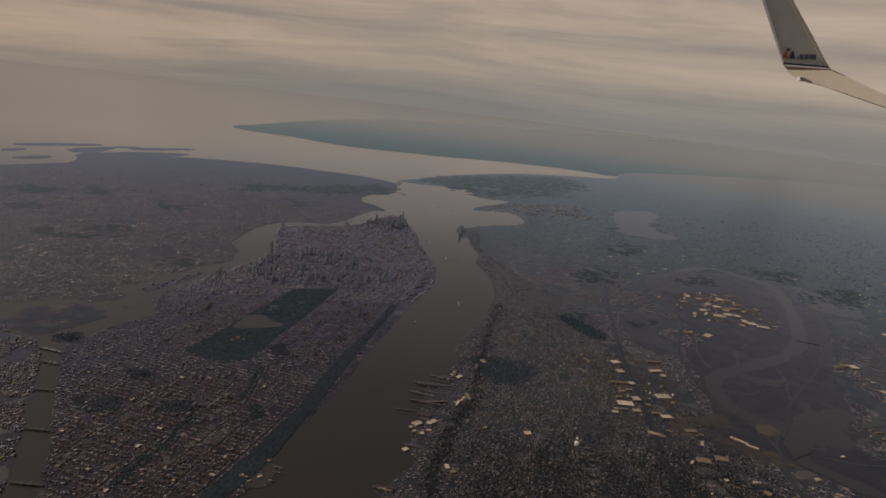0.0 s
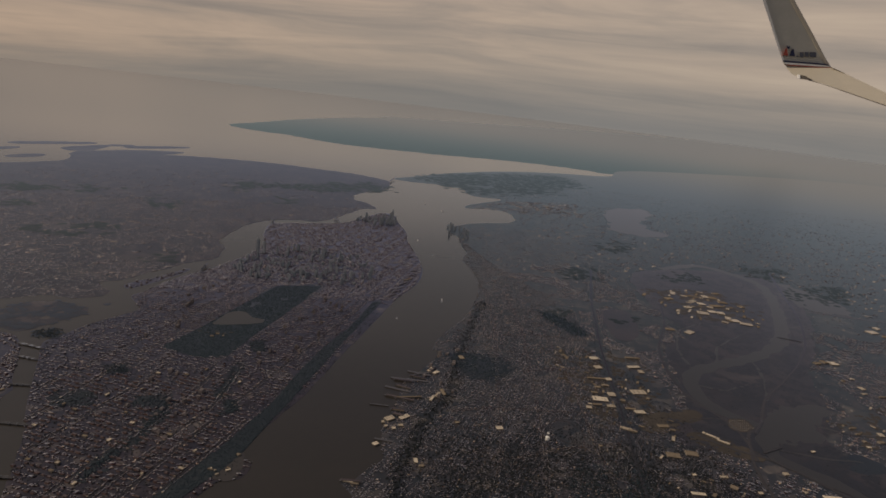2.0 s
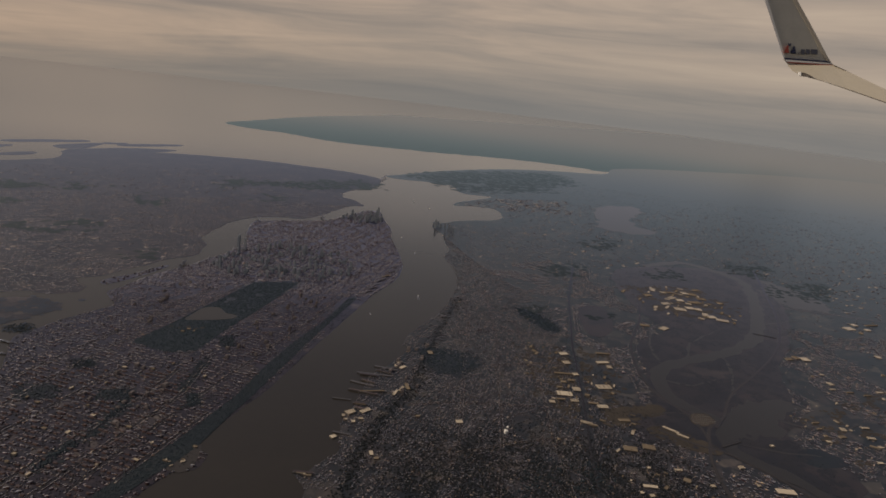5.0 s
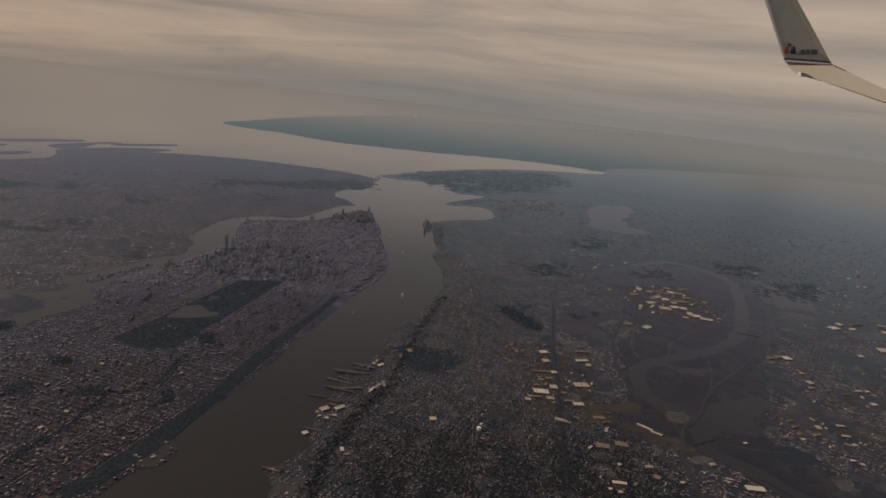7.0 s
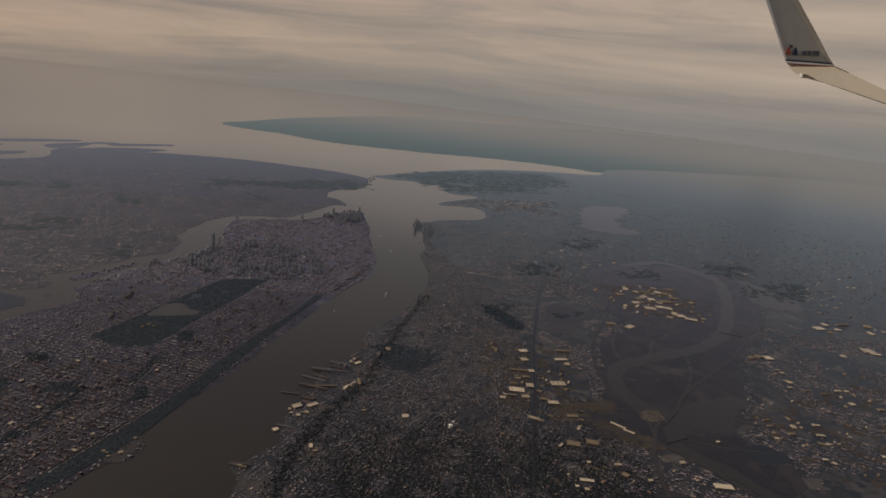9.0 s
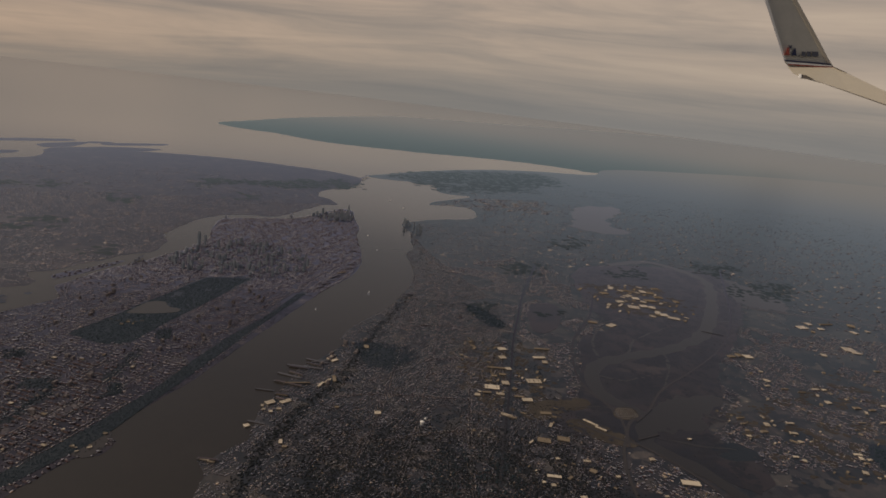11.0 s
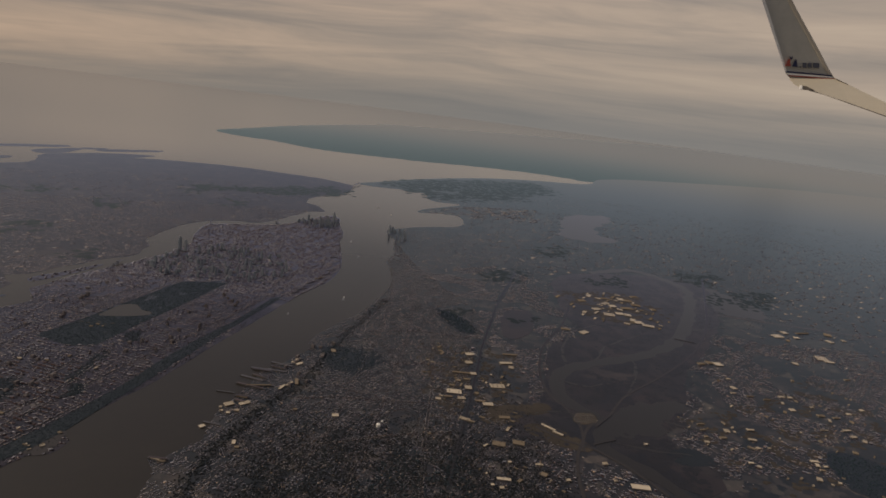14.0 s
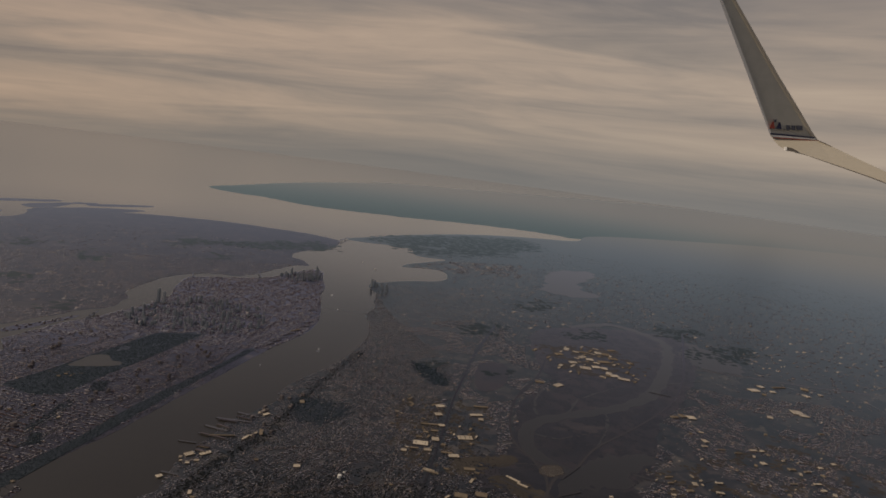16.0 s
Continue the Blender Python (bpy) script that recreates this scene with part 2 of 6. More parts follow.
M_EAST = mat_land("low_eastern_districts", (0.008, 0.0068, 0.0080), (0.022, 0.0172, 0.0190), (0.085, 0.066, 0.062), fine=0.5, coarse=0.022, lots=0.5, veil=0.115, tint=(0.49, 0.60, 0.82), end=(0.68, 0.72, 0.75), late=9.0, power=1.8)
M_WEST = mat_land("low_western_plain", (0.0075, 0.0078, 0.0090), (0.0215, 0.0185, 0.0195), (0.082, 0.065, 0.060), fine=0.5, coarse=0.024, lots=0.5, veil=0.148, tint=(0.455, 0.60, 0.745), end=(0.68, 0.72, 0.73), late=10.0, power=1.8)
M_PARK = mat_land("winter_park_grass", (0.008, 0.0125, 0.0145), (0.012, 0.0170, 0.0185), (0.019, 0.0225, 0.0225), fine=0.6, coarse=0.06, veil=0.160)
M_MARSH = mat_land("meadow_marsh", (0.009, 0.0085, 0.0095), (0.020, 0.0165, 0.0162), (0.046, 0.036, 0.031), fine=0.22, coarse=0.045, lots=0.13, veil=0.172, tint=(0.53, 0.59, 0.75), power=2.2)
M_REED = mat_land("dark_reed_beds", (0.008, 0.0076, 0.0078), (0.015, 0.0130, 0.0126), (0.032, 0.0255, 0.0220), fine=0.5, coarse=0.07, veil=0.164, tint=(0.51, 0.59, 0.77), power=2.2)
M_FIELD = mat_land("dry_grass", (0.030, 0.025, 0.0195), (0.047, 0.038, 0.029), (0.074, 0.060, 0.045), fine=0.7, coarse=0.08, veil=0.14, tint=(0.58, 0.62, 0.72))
M_ROOF = mat_roofs("flat_tar_roofs", 0.0, 0.34, hue=(1.7, 0.82, 1.0), veil=0.152)
# calm, hue and veil put each district's haze into its roof colour
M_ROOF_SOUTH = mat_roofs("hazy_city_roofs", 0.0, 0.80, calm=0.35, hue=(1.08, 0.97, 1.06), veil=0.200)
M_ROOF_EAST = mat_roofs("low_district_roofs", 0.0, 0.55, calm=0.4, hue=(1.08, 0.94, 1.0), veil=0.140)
# veil raised to put haze on the upper ridge, base dimmed to suit
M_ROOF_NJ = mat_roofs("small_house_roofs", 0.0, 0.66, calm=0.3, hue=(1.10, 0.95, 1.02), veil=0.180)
M_WALL_DIM = mat_walls("timber_house_walls", 0.3)
M_WALL = mat_walls("brick_walls", 0.42, (1.3, 0.86, 0.84))
# pale blue-grey: haze over the south put into the wall colour
M_WALL_HAZE = mat_walls("hazed_city_walls", 1.9, (0.82, 0.97, 1.22))
M_RAIL = mat_plain("railway_ballast", (0.021, 0.018, 0.018), 0.9, veil=0.155)
M_ROAD = mat_plain("road_asphalt", (0.040, 0.035, 0.032), 0.9, veil=0.150)
M_ROUTE = mat_plain("sandy_concrete_road", (0.13, 0.105, 0.078), 0.9, veil=0.155)
M_PIER = mat_varied("pier_deck", (0.06, 0.055, 0.052), (0.12, 0.108, 0.10), veil=VEIL)
M_PALE = mat_varied("pale_membrane_roof", (0.29, 0.235, 0.165), (0.70, 0.60, 0.46), veil=0.14)
M_LAWN = mat_land("pale_lawn", (0.018, 0.018, 0.015), (0.027, 0.025, 0.020), (0.042, 0.038, 0.030), fine=0.8, coarse=0.1)
M_PALE_ROWS = mat_plain("trailer_paint", (0.30, 0.27, 0.22), 0.6, veil=VEIL)
# haze put in as greyed, calmer tones; the near street fronts share them
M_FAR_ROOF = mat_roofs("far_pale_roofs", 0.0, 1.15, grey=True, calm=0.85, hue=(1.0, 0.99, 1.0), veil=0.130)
M_FAR_PALE = mat_roofs("far_hazed_roofs", 0.10, 0.62, grey=True, calm=0.85, hue=(1.0, 0.99, 1.0), veil=0.112)
M_SHED_WALL = mat_varied("shed_wall", (0.10, 0.09, 0.08), (0.24, 0.21, 0.18))
# haze put into the facade colour as pale blue, since towers lack veil
M_TOWER = mat_varied("hazed_facade", (0.14, 0.18, 0.225), (0.32, 0.34, 0.37), 0.5)
M_SLAB = mat_varied("brick_slab", (0.12, 0.105, 0.112), (0.21, 0.185, 0.182))
M_TREE = mat_trees("bare_winter_trees", (0.0085, 0.0125, 0.0165), (0.0175, 0.0220, 0.0255))
# paler, bluer copies of M_TREE with the haze put into the colour
M_TREE_HAZE = mat_trees("hazed_winter_trees", (0.018, 0.035, 0.049), (0.031, 0.049, 0.063))
M_TREE_HALF_HAZE = mat_trees("part_hazed_trees", (0.015, 0.027, 0.040), (0.028, 0.042, 0.055))
M_WHITE = mat_plain("white_paint", (0.80, 0.78, 0.74), 0.5)
M_STEEL = mat_plain("bridge_steel", (0.10, 0.10, 0.10), 0.6, 0.3, VEIL)

# ---- shores, in plan ----
MANHATTAN = [(66, 101.4), (58, 90.2), (53.9, 82.8), (50.6, 78.2), (46.7, 78), (44.4, 71.2), (47.7, 67.7), (46.7, 55.6), (42.3, 53.1), (36.6, 42.1), (29.7, 27.2), (21.3, 4.9), (11, -20.1), (1.4, -43.8), (-7.9, -66.5), (-19.9, -89.7), (-27.1, -119.9), (-27.3, -150.2), (-26.3, -182.3), (-28.5, -208.8), (-26.2, -241), (-25.7, -265.5), (-15.5, -270.1), (3.3, -239.7), (16.3, -221.6), (40.2, -212.8), (55, -207.4), (63, -201.1), (64.1, -172.1), (61, -148), (66.5, -125.9), (75.2, -108.2), (83.5, -91.2), (91.8, -80.2), (97.8, -67.9), (102.8, -54.4), (105.4, -48.1), (98.6, -34.4), (105.4, -24.1), (111.2, -15.9), (114.6, -8), (119.2, -0.1), (117.3, 9.8), (115.4, 15.1), (113.8, 21), (109.7, 35.4), (105.6, 47.9), (101.5, 59), (98.6, 71.1), (96.3, 81.7), (93.8, 96), (93.5, 115.3)]
LONG_ISLAND = [(28.7, -224.3), (6.8, -265.3), (-3.1, -283.1), (-13.5, -287.5), (-6.8, -309.2), (3.6, -325.4), (-3, -354.4), (-31.2, -398.3), (-38.9, -438.8), (-33.7, -459.3), (-4.8, -482.9), (44.3, -498.9), (93.8, -510.3), (141.4, -507.4), (180.6, -499.7), (220.4, -479.7), (250.4, -472.9), (270, -454.2), (257.2, -400.2), (275.7, -368.8), (293.3, -350.8), (320.9, -311.7), (316.9, -223), (256.5, -109.9), (210.2, -37.2), (183.2, -36.8), (155.8, -38.2), (144.9, -40.1), (136.7, -44.8), (127.9, -42.9), (118.5, -44.5), (116.2, -54.2), (123.2, -64.5), (113.9, -71.3), (106.1, -83.4), (98.4, -94.5), (91.7, -104.1), (82.5, -114.9), (82.1, -137.3), (86.5, -151.5), (80.7, -182.5), (78.5, -188.9), (72.9, -204.3), (62.8, -215.2), (46.1, -221.5)]
RANDALLS_ISLAND = [(146.5, -25.4), (140.5, -33.7), (132.1, -37.6), (123.7, -36.3), (115.7, -31.2), (117.6, -23.7), (124.1, -14.9), (130.4, -7.8), (138.6, -11), (144.6, -16.6)]
LONG_ISLET = [(112.1, -61.9), (109.1, -68.1), (102, -76.3), (92.6, -91), (91.2, -89.4), (97.2, -76.4), (103.2, -66), (109, -58.6)]
ROCK_ISLET = [(113, -37.3), (112.2, -38.8), (110.4, -38.4), (111.1, -36.3)]
BRONX = [(181.5, -18.1), (160.1, -23.4), (147.6, -19.5), (139, -7.8), (130.5, -3.8), (125.7, 3.3), (120.5, 17.5), (117.5, 28.8), (114.3, 35.6), (115, 42.2), (110.8, 51), (108.2, 61.7), (105.4, 71.2), (103.2, 81.6), (100.9, 95.8), (113, 101.4), (143.9, 84.8), (185.4, 22.7)]
FAR_SHORE = [(198.8, -972.6), (149.1, -910.4), (87.2, -886), (13.2, -826.8), (-76.8, -810.2), (-171.1, -813.2), (-272.4, -826.6), (-351.2, -818.8), (-422.2, -790.4), (-441.4, -776.1)]
STATEN_ISLAND_NJ = [(-423.7, -738.3), (-328.9, -706.7), (-254.6, -674.3), (-191.6, -630.6), (-123.3, -567.6), (-78.9, -513.9), (-48, -476.5), (-64.9, -462.2), (-96.2, -460.7), (-118.5, -446.5), (-116.8, -416.8), (-122.9, -399.7), (-147.8, -392.6), (-108, -350.1), (-96.5, -328.6), (-114, -330.9), (-131.9, -328), (-135.2, -309.2), (-125.6, -277.8), (-91.2, -260.8), (-71.3, -245.6), (-65.4, -247.4), (-61.4, -223.3), (-65.4, -207.2), (-62.7, -180.9), (-62.4, -163.5), (-55.4, -143.2), (-56.3, -126.6), (-56, -104.7), (-52, -84.6), (-43.7, -61.8), (-35.6, -43.4), (-29.6, -34.4), (-20.2, -19.5), (-14.3, -5.4), (-17.5, -3.6), (-11.5, 7), (-5.3, 15.8), (0.2, 23), (3.6, 35.4), (6.9, 46), (10.5, 55.6), (11, 68.3), (15.8, 74.7), (18.6, 78.6), (22.1, 79.7), (19.8, 84.7), (19.8, 89.4), (20.4, 96.5), (21.5, 106), (24.7, 117.8)]
BAY_ISLETS = [[(338.4, -482.3), (320.7, -508.9), (280.1, -542.1), (276.2, -526.7), (306.8, -493.2), (329.8, -473.9)],
              [(302.6, -398.6), (286.0, -423.0), (278.7, -406.5), (296.6, -386.5)],
              [(329.9, -440.2), (319.5, -456.4), (314.8, -445.1), (323.6, -426.0)],
              [(287.8, -484.0), (259.7, -531.8), (259.7, -478.5), (277.2, -461.4)],
              [(243.7, -536.0), (193.8, -581.5), (190.6, -565.0), (233.9, -521.3)],
              [(261.2, -536.6), (241.9, -550.9), (241.4, -538.4), (254.7, -524.5)],
              [(264.9, -462.7), (230.2, -507.4), (183.4, -529.1), (202.2, -484.2), (245.6, -450.2)]]
RESERVOIR = [(68.7, -21.3), (67.9, -26.8), (64.7, -35.4), (59, -36.9), (55.4, -31), (50.9, -29.1), (50.9, -25.4), (56.9, -22.8)]
CENTRAL_PARK = [(82, 1.3), (74.4, -14.4), (66.6, -33.2), (59.2, -49.3), (48.6, -73), (27.7, -77), (37.9, -49.1), (46.4, -27.8), (53.7, -9.7), (59.8, 7.3), (68.8, 9), (74.8, 5.8)]
RIVERSIDE = [(47.7, 67.7), (44, 57.1), (38.6, 43.4), (32.4, 26.6), (22.4, -1.4), (11.1, -32), (0.9, -58.4), (4.8, -57.6), (15.9, -27), (27.2, -3), (36, 20.6), (41.9, 39.1), (47.6, 52), (52.6, 63.2), (57.5, 72.4), (62.4, 80.8), (66.3, 87.7), (64, 92.5), (59.4, 87.1), (55.2, 79.9), (51.8, 75.1)]
NEWARK_BAY = [(-262, -388.7), (-309.3, -415.1), (-313.7, -392.2), (-275, -338.2), (-261.9, -295), (-271.5, -280.7), (-249.5, -261.3), (-225.9, -265.9), (-217.1, -279.8), (-229, -316)]
RIVER = [(-194.9, -156.6), (-231.6, -172.1), (-247.3, -156.4), (-252.1, -131.8), (-233.7, -94.5), (-213.2, -62.6), (-192.7, -35.6), (-173.8, -19.1), (-154.6, -9.1), (-134.8, -0.8), (-120.4, 6.4), (-112.3, 16.7), (-108.7, 28.6), (-110.8, 39), (-116.4, 45.9), (-118.2, 51.3), (-112.8, 60.7), (-110.5, 67.5), (-116, 75.8), (-121.2, 83.2), (-124.1, 90.5), (-125.6, 99.2), (-124.7, 110.4)]
MARSH_POND = [(-119, 50.5), (-128.2, 39.4), (-142.8, 33.1), (-157, 32.9), (-155.1, 39.2), (-142.5, 47.9), (-139.7, 54.6), (-130.2, 60.2), (-123.7, 56.9), (-117.4, 59.4)]
WEST_WATER = [(-273.9, -136.7), (-279.8, -123.6), (-286.9, -104.8), (-281.8, -88.4), (-259.7, -77.8), (-247.7, -87.1), (-251.8, -106.5)]
MARSH = [(-162.9, -135.1), (-212.3, -158.4), (-270.8, -148.8), (-247.7, -87.1), (-207.4, -30.4), (-173.7, 5.2), (-160.1, 31.7), (-137.9, 57.6), (-137.9, 71.3), (-143.7, 80.3), (-132.3, 91.7), (-120.6, 81), (-111.7, 69.1), (-101, 63), (-84.7, 60.3), (-84.2, 49.6), (-98.8, 36.5), (-109.8, 11.8), (-120.8, -18.7), (-144.3, -35.8), (-145, -68.1)]
TURNPIKE_W = [(-284.8, -165.9), (-252.5, -108.8), (-226.9, -64.9), (-201.4, -29.6), (-179.7, -7.2), (-156.5, 12.4), (-135.5, 29.1), (-120, 47.3), (-110.9, 53.6), (-104.2, 64.5), (-99.6, 72.7), (-95.6, 84.4), (-93.7, 94.7), (-92.5, 106.1)]
TURNPIKE_E = [(-156.4, -89.1), (-138.2, -50.1), (-118, -18.3), (-108, 6.7), (-104.3, 27.1), (-107.4, 42.1), (-107.8, 53.8), (-103, 69.4)]
ROUTE_3 = [(-244.1, -81.6), (-265.9, -76), (-290.1, -69.1), (-314.9, -63.3), (-340.6, -58.5)]
RAIL = [(-138.4, -141.5), (-112.3, -80), (-99.1, -43.5), (-88.7, -14.3), (-81.3, 9.6), (-73.7, 34.2), (-68.6, 50.6), (-61.8, 71.1), (-56, 90.4)]
RIDGE_ROAD = [(-91.4, 54.7), (-99, 63), (-106.6, 67.7), (-111.3, 73.8), (-116.1, 82.5), (-119.8, 91.9)]
PALISADES = [(-49.9, -66.8), (-39.8, -42.5), (-29.5, -15.8), (-20.3, 11.1), (-13.7, 32.7), (-3.3, 49), (1.2, 60), (6.1, 71), (9.1, 84.4), (10.8, 100.1)]
HILL_PARK = [(-20.3, 1.8), (-29.3, -3.3), (-40.4, -0.8), (-41.8, 9.9), (-32.6, 19.8), (-23.4, 18.4)]
HILL_WOOD = [(-75.3, -55.2), (-85.4, -48.9), (-89.6, -31), (-83.3, -26.6), (-76.6, -39.8)]
DARK_FIELD = [(-110.4, -61.7), (-124.9, -64.4), (-116.9, -35.3), (-103.5, -22.8), (-102.5, -36.6)]
OVAL_GROUND = [(-45, 48.4), (-50.9, 46.1), (-52.6, 53.4), (-48.8, 60.5), (-43.4, 61.8), (-41.8, 55.8)]
TAN_FIELD_A = [(-87.4, 54.9), (-94.8, 53.4), (-103.7, 61.1), (-106.6, 67.7), (-102, 69.5), (-91.2, 63.4)]
TAN_FIELD_B = [(-77.7, 44.2), (-89.4, 39.3), (-100.2, 38.5), (-100.1, 44.6), (-88.2, 49.3), (-77.6, 51.8)]
STRIPED_LOT = [(-109.5, 44.8), (-116, 44.4), (-115.3, 50.7), (-109.3, 52.5), (-106.7, 50.1)]
GREEN_FIELD = [(-132.1, 68.3), (-141.7, 65.2), (-146.1, 71), (-145.5, 74.8), (-134.9, 76.1), (-130.8, 73.1)]
EAST_WOOD = [(110.6, -359.6), (87.8, -373.5), (52.6, -367.8), (71.1, -344.9), (99.3, -344.1)]
ISLAND_WOOD = [(-69.5, -494.4), (-119.9, -550.3), (-186.4, -610.3), (-313.5, -666.6), (-319, -595.1), (-222.2, -464.1), (-135.1, -412.5), (-120.2, -440), (-91.5, -470)]
WEST_WOOD_A = [(-192.7, 65.8), (-205.2, 68.8), (-211.5, 78.5), (-195.8, 93.5), (-184.9, 88.1), (-185, 79.2)]
NEAR_WOOD = [(-35.7, 80.6), (-49.8, 71.6), (-61.2, 74.1), (-62.9, 87.7), (-57, 99.7), (-42.2, 101.9), (-34.6, 93.1)]
PLANT = [(47.7, 66), (46.2, 70.9), (48, 78.4), (51.9, 78.3), (55, 75.6), (54, 71)]
BIG_ROOFS = [(100.8, 54.8), (80.8, 61.4), (89, 71.8), (48.1, 67.7), (49.8, 73.7), (53.9, 74.2), (96.1, 70.2), (80.7, 47.5), (94.1, 46.2), (87.1, 59.7), (77.6, 52.9), (97.9, 43.5), (53, 27.1), (78.3, 22.4), (69.8, 22.7), (66.9, 58.4), (59, 66.3), (60.8, 73.8), (69.2, 76.1), (88.6, 37.3), (80.4, 33.3), (64.5, 18.5), (63.6, -10.4), (65.8, -11.8), (67.4, -9.4), (89.2, 75), (82.6, 80)]
CITY_WOODS = [[(87.8, 19.5), (87.5, 22.2), (90.4, 22.8), (93.3, 22.7), (95, 20), (95.3, 17.4), (92.2, 16.8), (89.4, 16.5)], [(91.3, 39.2), (90.7, 43.3), (95.3, 44.1), (99.9, 44), (102.7, 39.8), (103.4, 35.7), (98.5, 34.9), (94.1, 34.5)], [(70.5, 40.2), (70.5, 43.4), (74.8, 44.1), (79.2, 44), (81.2, 40.7), (81.3, 37.6), (76.6, 36.9), (72.4, 36.6)], [(117.1, -6.8), (116.3, -3.2), (119.4, -2.3), (122.6, -2.3), (124.9, -5.9), (125.8, -9.5), (122.5, -10.4), (119.4, -10.8)], [(48, -2.8), (47.9, 1.9), (50.1, 2.8), (52.3, 2.5), (53.4, -2.2), (53.5, -6.8), (51.2, -7.7), (49.1, -8)], [(51.9, 42.4), (51.6, 46.1), (53.1, 46.7), (54.6, 46.4), (55.5, 42.6), (55.8, 38.9), (54.2, 38.4), (52.8, 38.2)], [(71.9, 42.6), (70.1, 43.9), (74.7, 65.2), (76.5, 64.5)], [(55.7, 11.2), (53.6, 13.8), (56.8, 37.8), (59.4, 35.8)], [(78.9, 64.5), (76.9, 66), (80.9, 78.3), (82.8, 77.4)]]
EAST_DARKS = [[(217.1, -269.4), (215.4, -257.6), (228.6, -248.6), (241.6, -242.7), (249.6, -250.9), (251.7, -261.9), (238.1, -271.5), (225.2, -279.3)], [(88.3, -346.8), (88.2, -330.1), (98.1, -322.3), (107.7, -318.6), (112.7, -332.9), (113.1, -348.9), (102.6, -357.4), (93, -363.5)], [(132.4, -247.3), (130, -231.3), (135.5, -226.5), (141.4, -225.5), (146.9, -240.6), (149.7, -256.4), (143.7, -261.7), (138, -264.8)], [(141.7, -159.6), (141.8, -147.7), (160.9, -139.8), (179, -135), (188.1, -143.6), (189, -154.6), (169.2, -163.3), (150.6, -170.3)], [(98.8, -107.9), (98.7, -102.1), (105.3, -99.7), (111.6, -98.7), (114.8, -103.9), (115, -109.5), (108.1, -112), (101.9, -113.8)], [(208.5, -211.9), (206.1, -203.2), (211.8, -199.3), (217.9, -197.5), (223.2, -205.1), (225.6, -213.5), (219.6, -217.7), (213.9, -220.7)], [(182.9, -278.3), (182.1, -269.4), (191.6, -263), (201.1, -258.8), (206.4, -265.3), (207.3, -273.7), (197.4, -280.5), (188.2, -285.9)], [(53.1, -291.6), (53.8, -280.4), (61.8, -275.2), (69.4, -272.7), (72.4, -282.4), (71.9, -293.2), (63.4, -298.7), (55.8, -302.7)]]
WEST_DARKS = [[(-312.6, -121.5), (-293.8, -104.5), (-269.7, -98.8), (-250.6, -97), (-257.8, -112), (-274.5, -128.6), (-301.4, -135.5), (-324.6, -140.2)], [(-297.4, -167.9), (-282.9, -151.8), (-267.2, -146.7), (-255.1, -145.5), (-262.7, -160.3), (-276.2, -176.2), (-293.7, -182), (-308.1, -185.6)], [(-212.8, -138.8), (-205.5, -129.7), (-193.4, -126.2), (-183.3, -124.9), (-185.3, -133.1), (-192, -141.9), (-204.9, -145.6), (-216, -148.2)], [(-203.6, -217.4), (-194.3, -202.4), (-180.5, -196.9), (-169.1, -195), (-172.1, -208.5), (-180.5, -223.1), (-195.6, -229.2), (-208.5, -233.3)], [(-121, -49.2), (-116.9, -42.1), (-112.6, -40.6), (-109.2, -40.8), (-111.7, -48), (-115.6, -55), (-120.3, -56.6), (-124.1, -57.2)], [(-139.1, -133.5), (-131.4, -119), (-121.5, -115.2), (-113.5, -114.7), (-116.6, -128.6), (-123.7, -143.1), (-134.7, -147.4), (-144, -149.9)], [(-92.5, -60.9), (-89.1, -54.5), (-82.9, -52.8), (-77.5, -52.6), (-78.1, -58.7), (-81.2, -64.9), (-88, -66.8), (-93.7, -67.8)]]
FAR_COAST = FAR_SHORE + [(-700, -840), (-1300, -1040), (-2100, -1180), (-3700, -1800), (-3400, -2900), (-2400, -3700)] + [(-373.8, -2181.0), (-156.4, -1897.3), (-4.1, -1591.4), (104.3, -1304.0), (164.7, -1093.5)]
JERSEY = STATEN_ISLAND_NJ + [(-20, 330), (-900, 330), (-3900, 100), (-4200, -1300), (-2200, -1260), (-1250, -1160), (-700, -960), (-500, -850)]


# ---- making meshes ----
def part(name, bm, material, parent=None, label=""):
    me = bpy.data.meshes.new(name)
    bm.normal_update()
    bm.to_mesh(me)
    bm.free()
    me.materials.append(material)
    ob = new(name, me)
    if parent is not None:
        ob.parent = parent
    if label:
        tagged(ob, label)
    return ob


def empty(name, m=None):
    ob = new(name)
    ob.empty_display_size = 0.2
    if m is not None:
        ob.matrix_world = m
    return ob


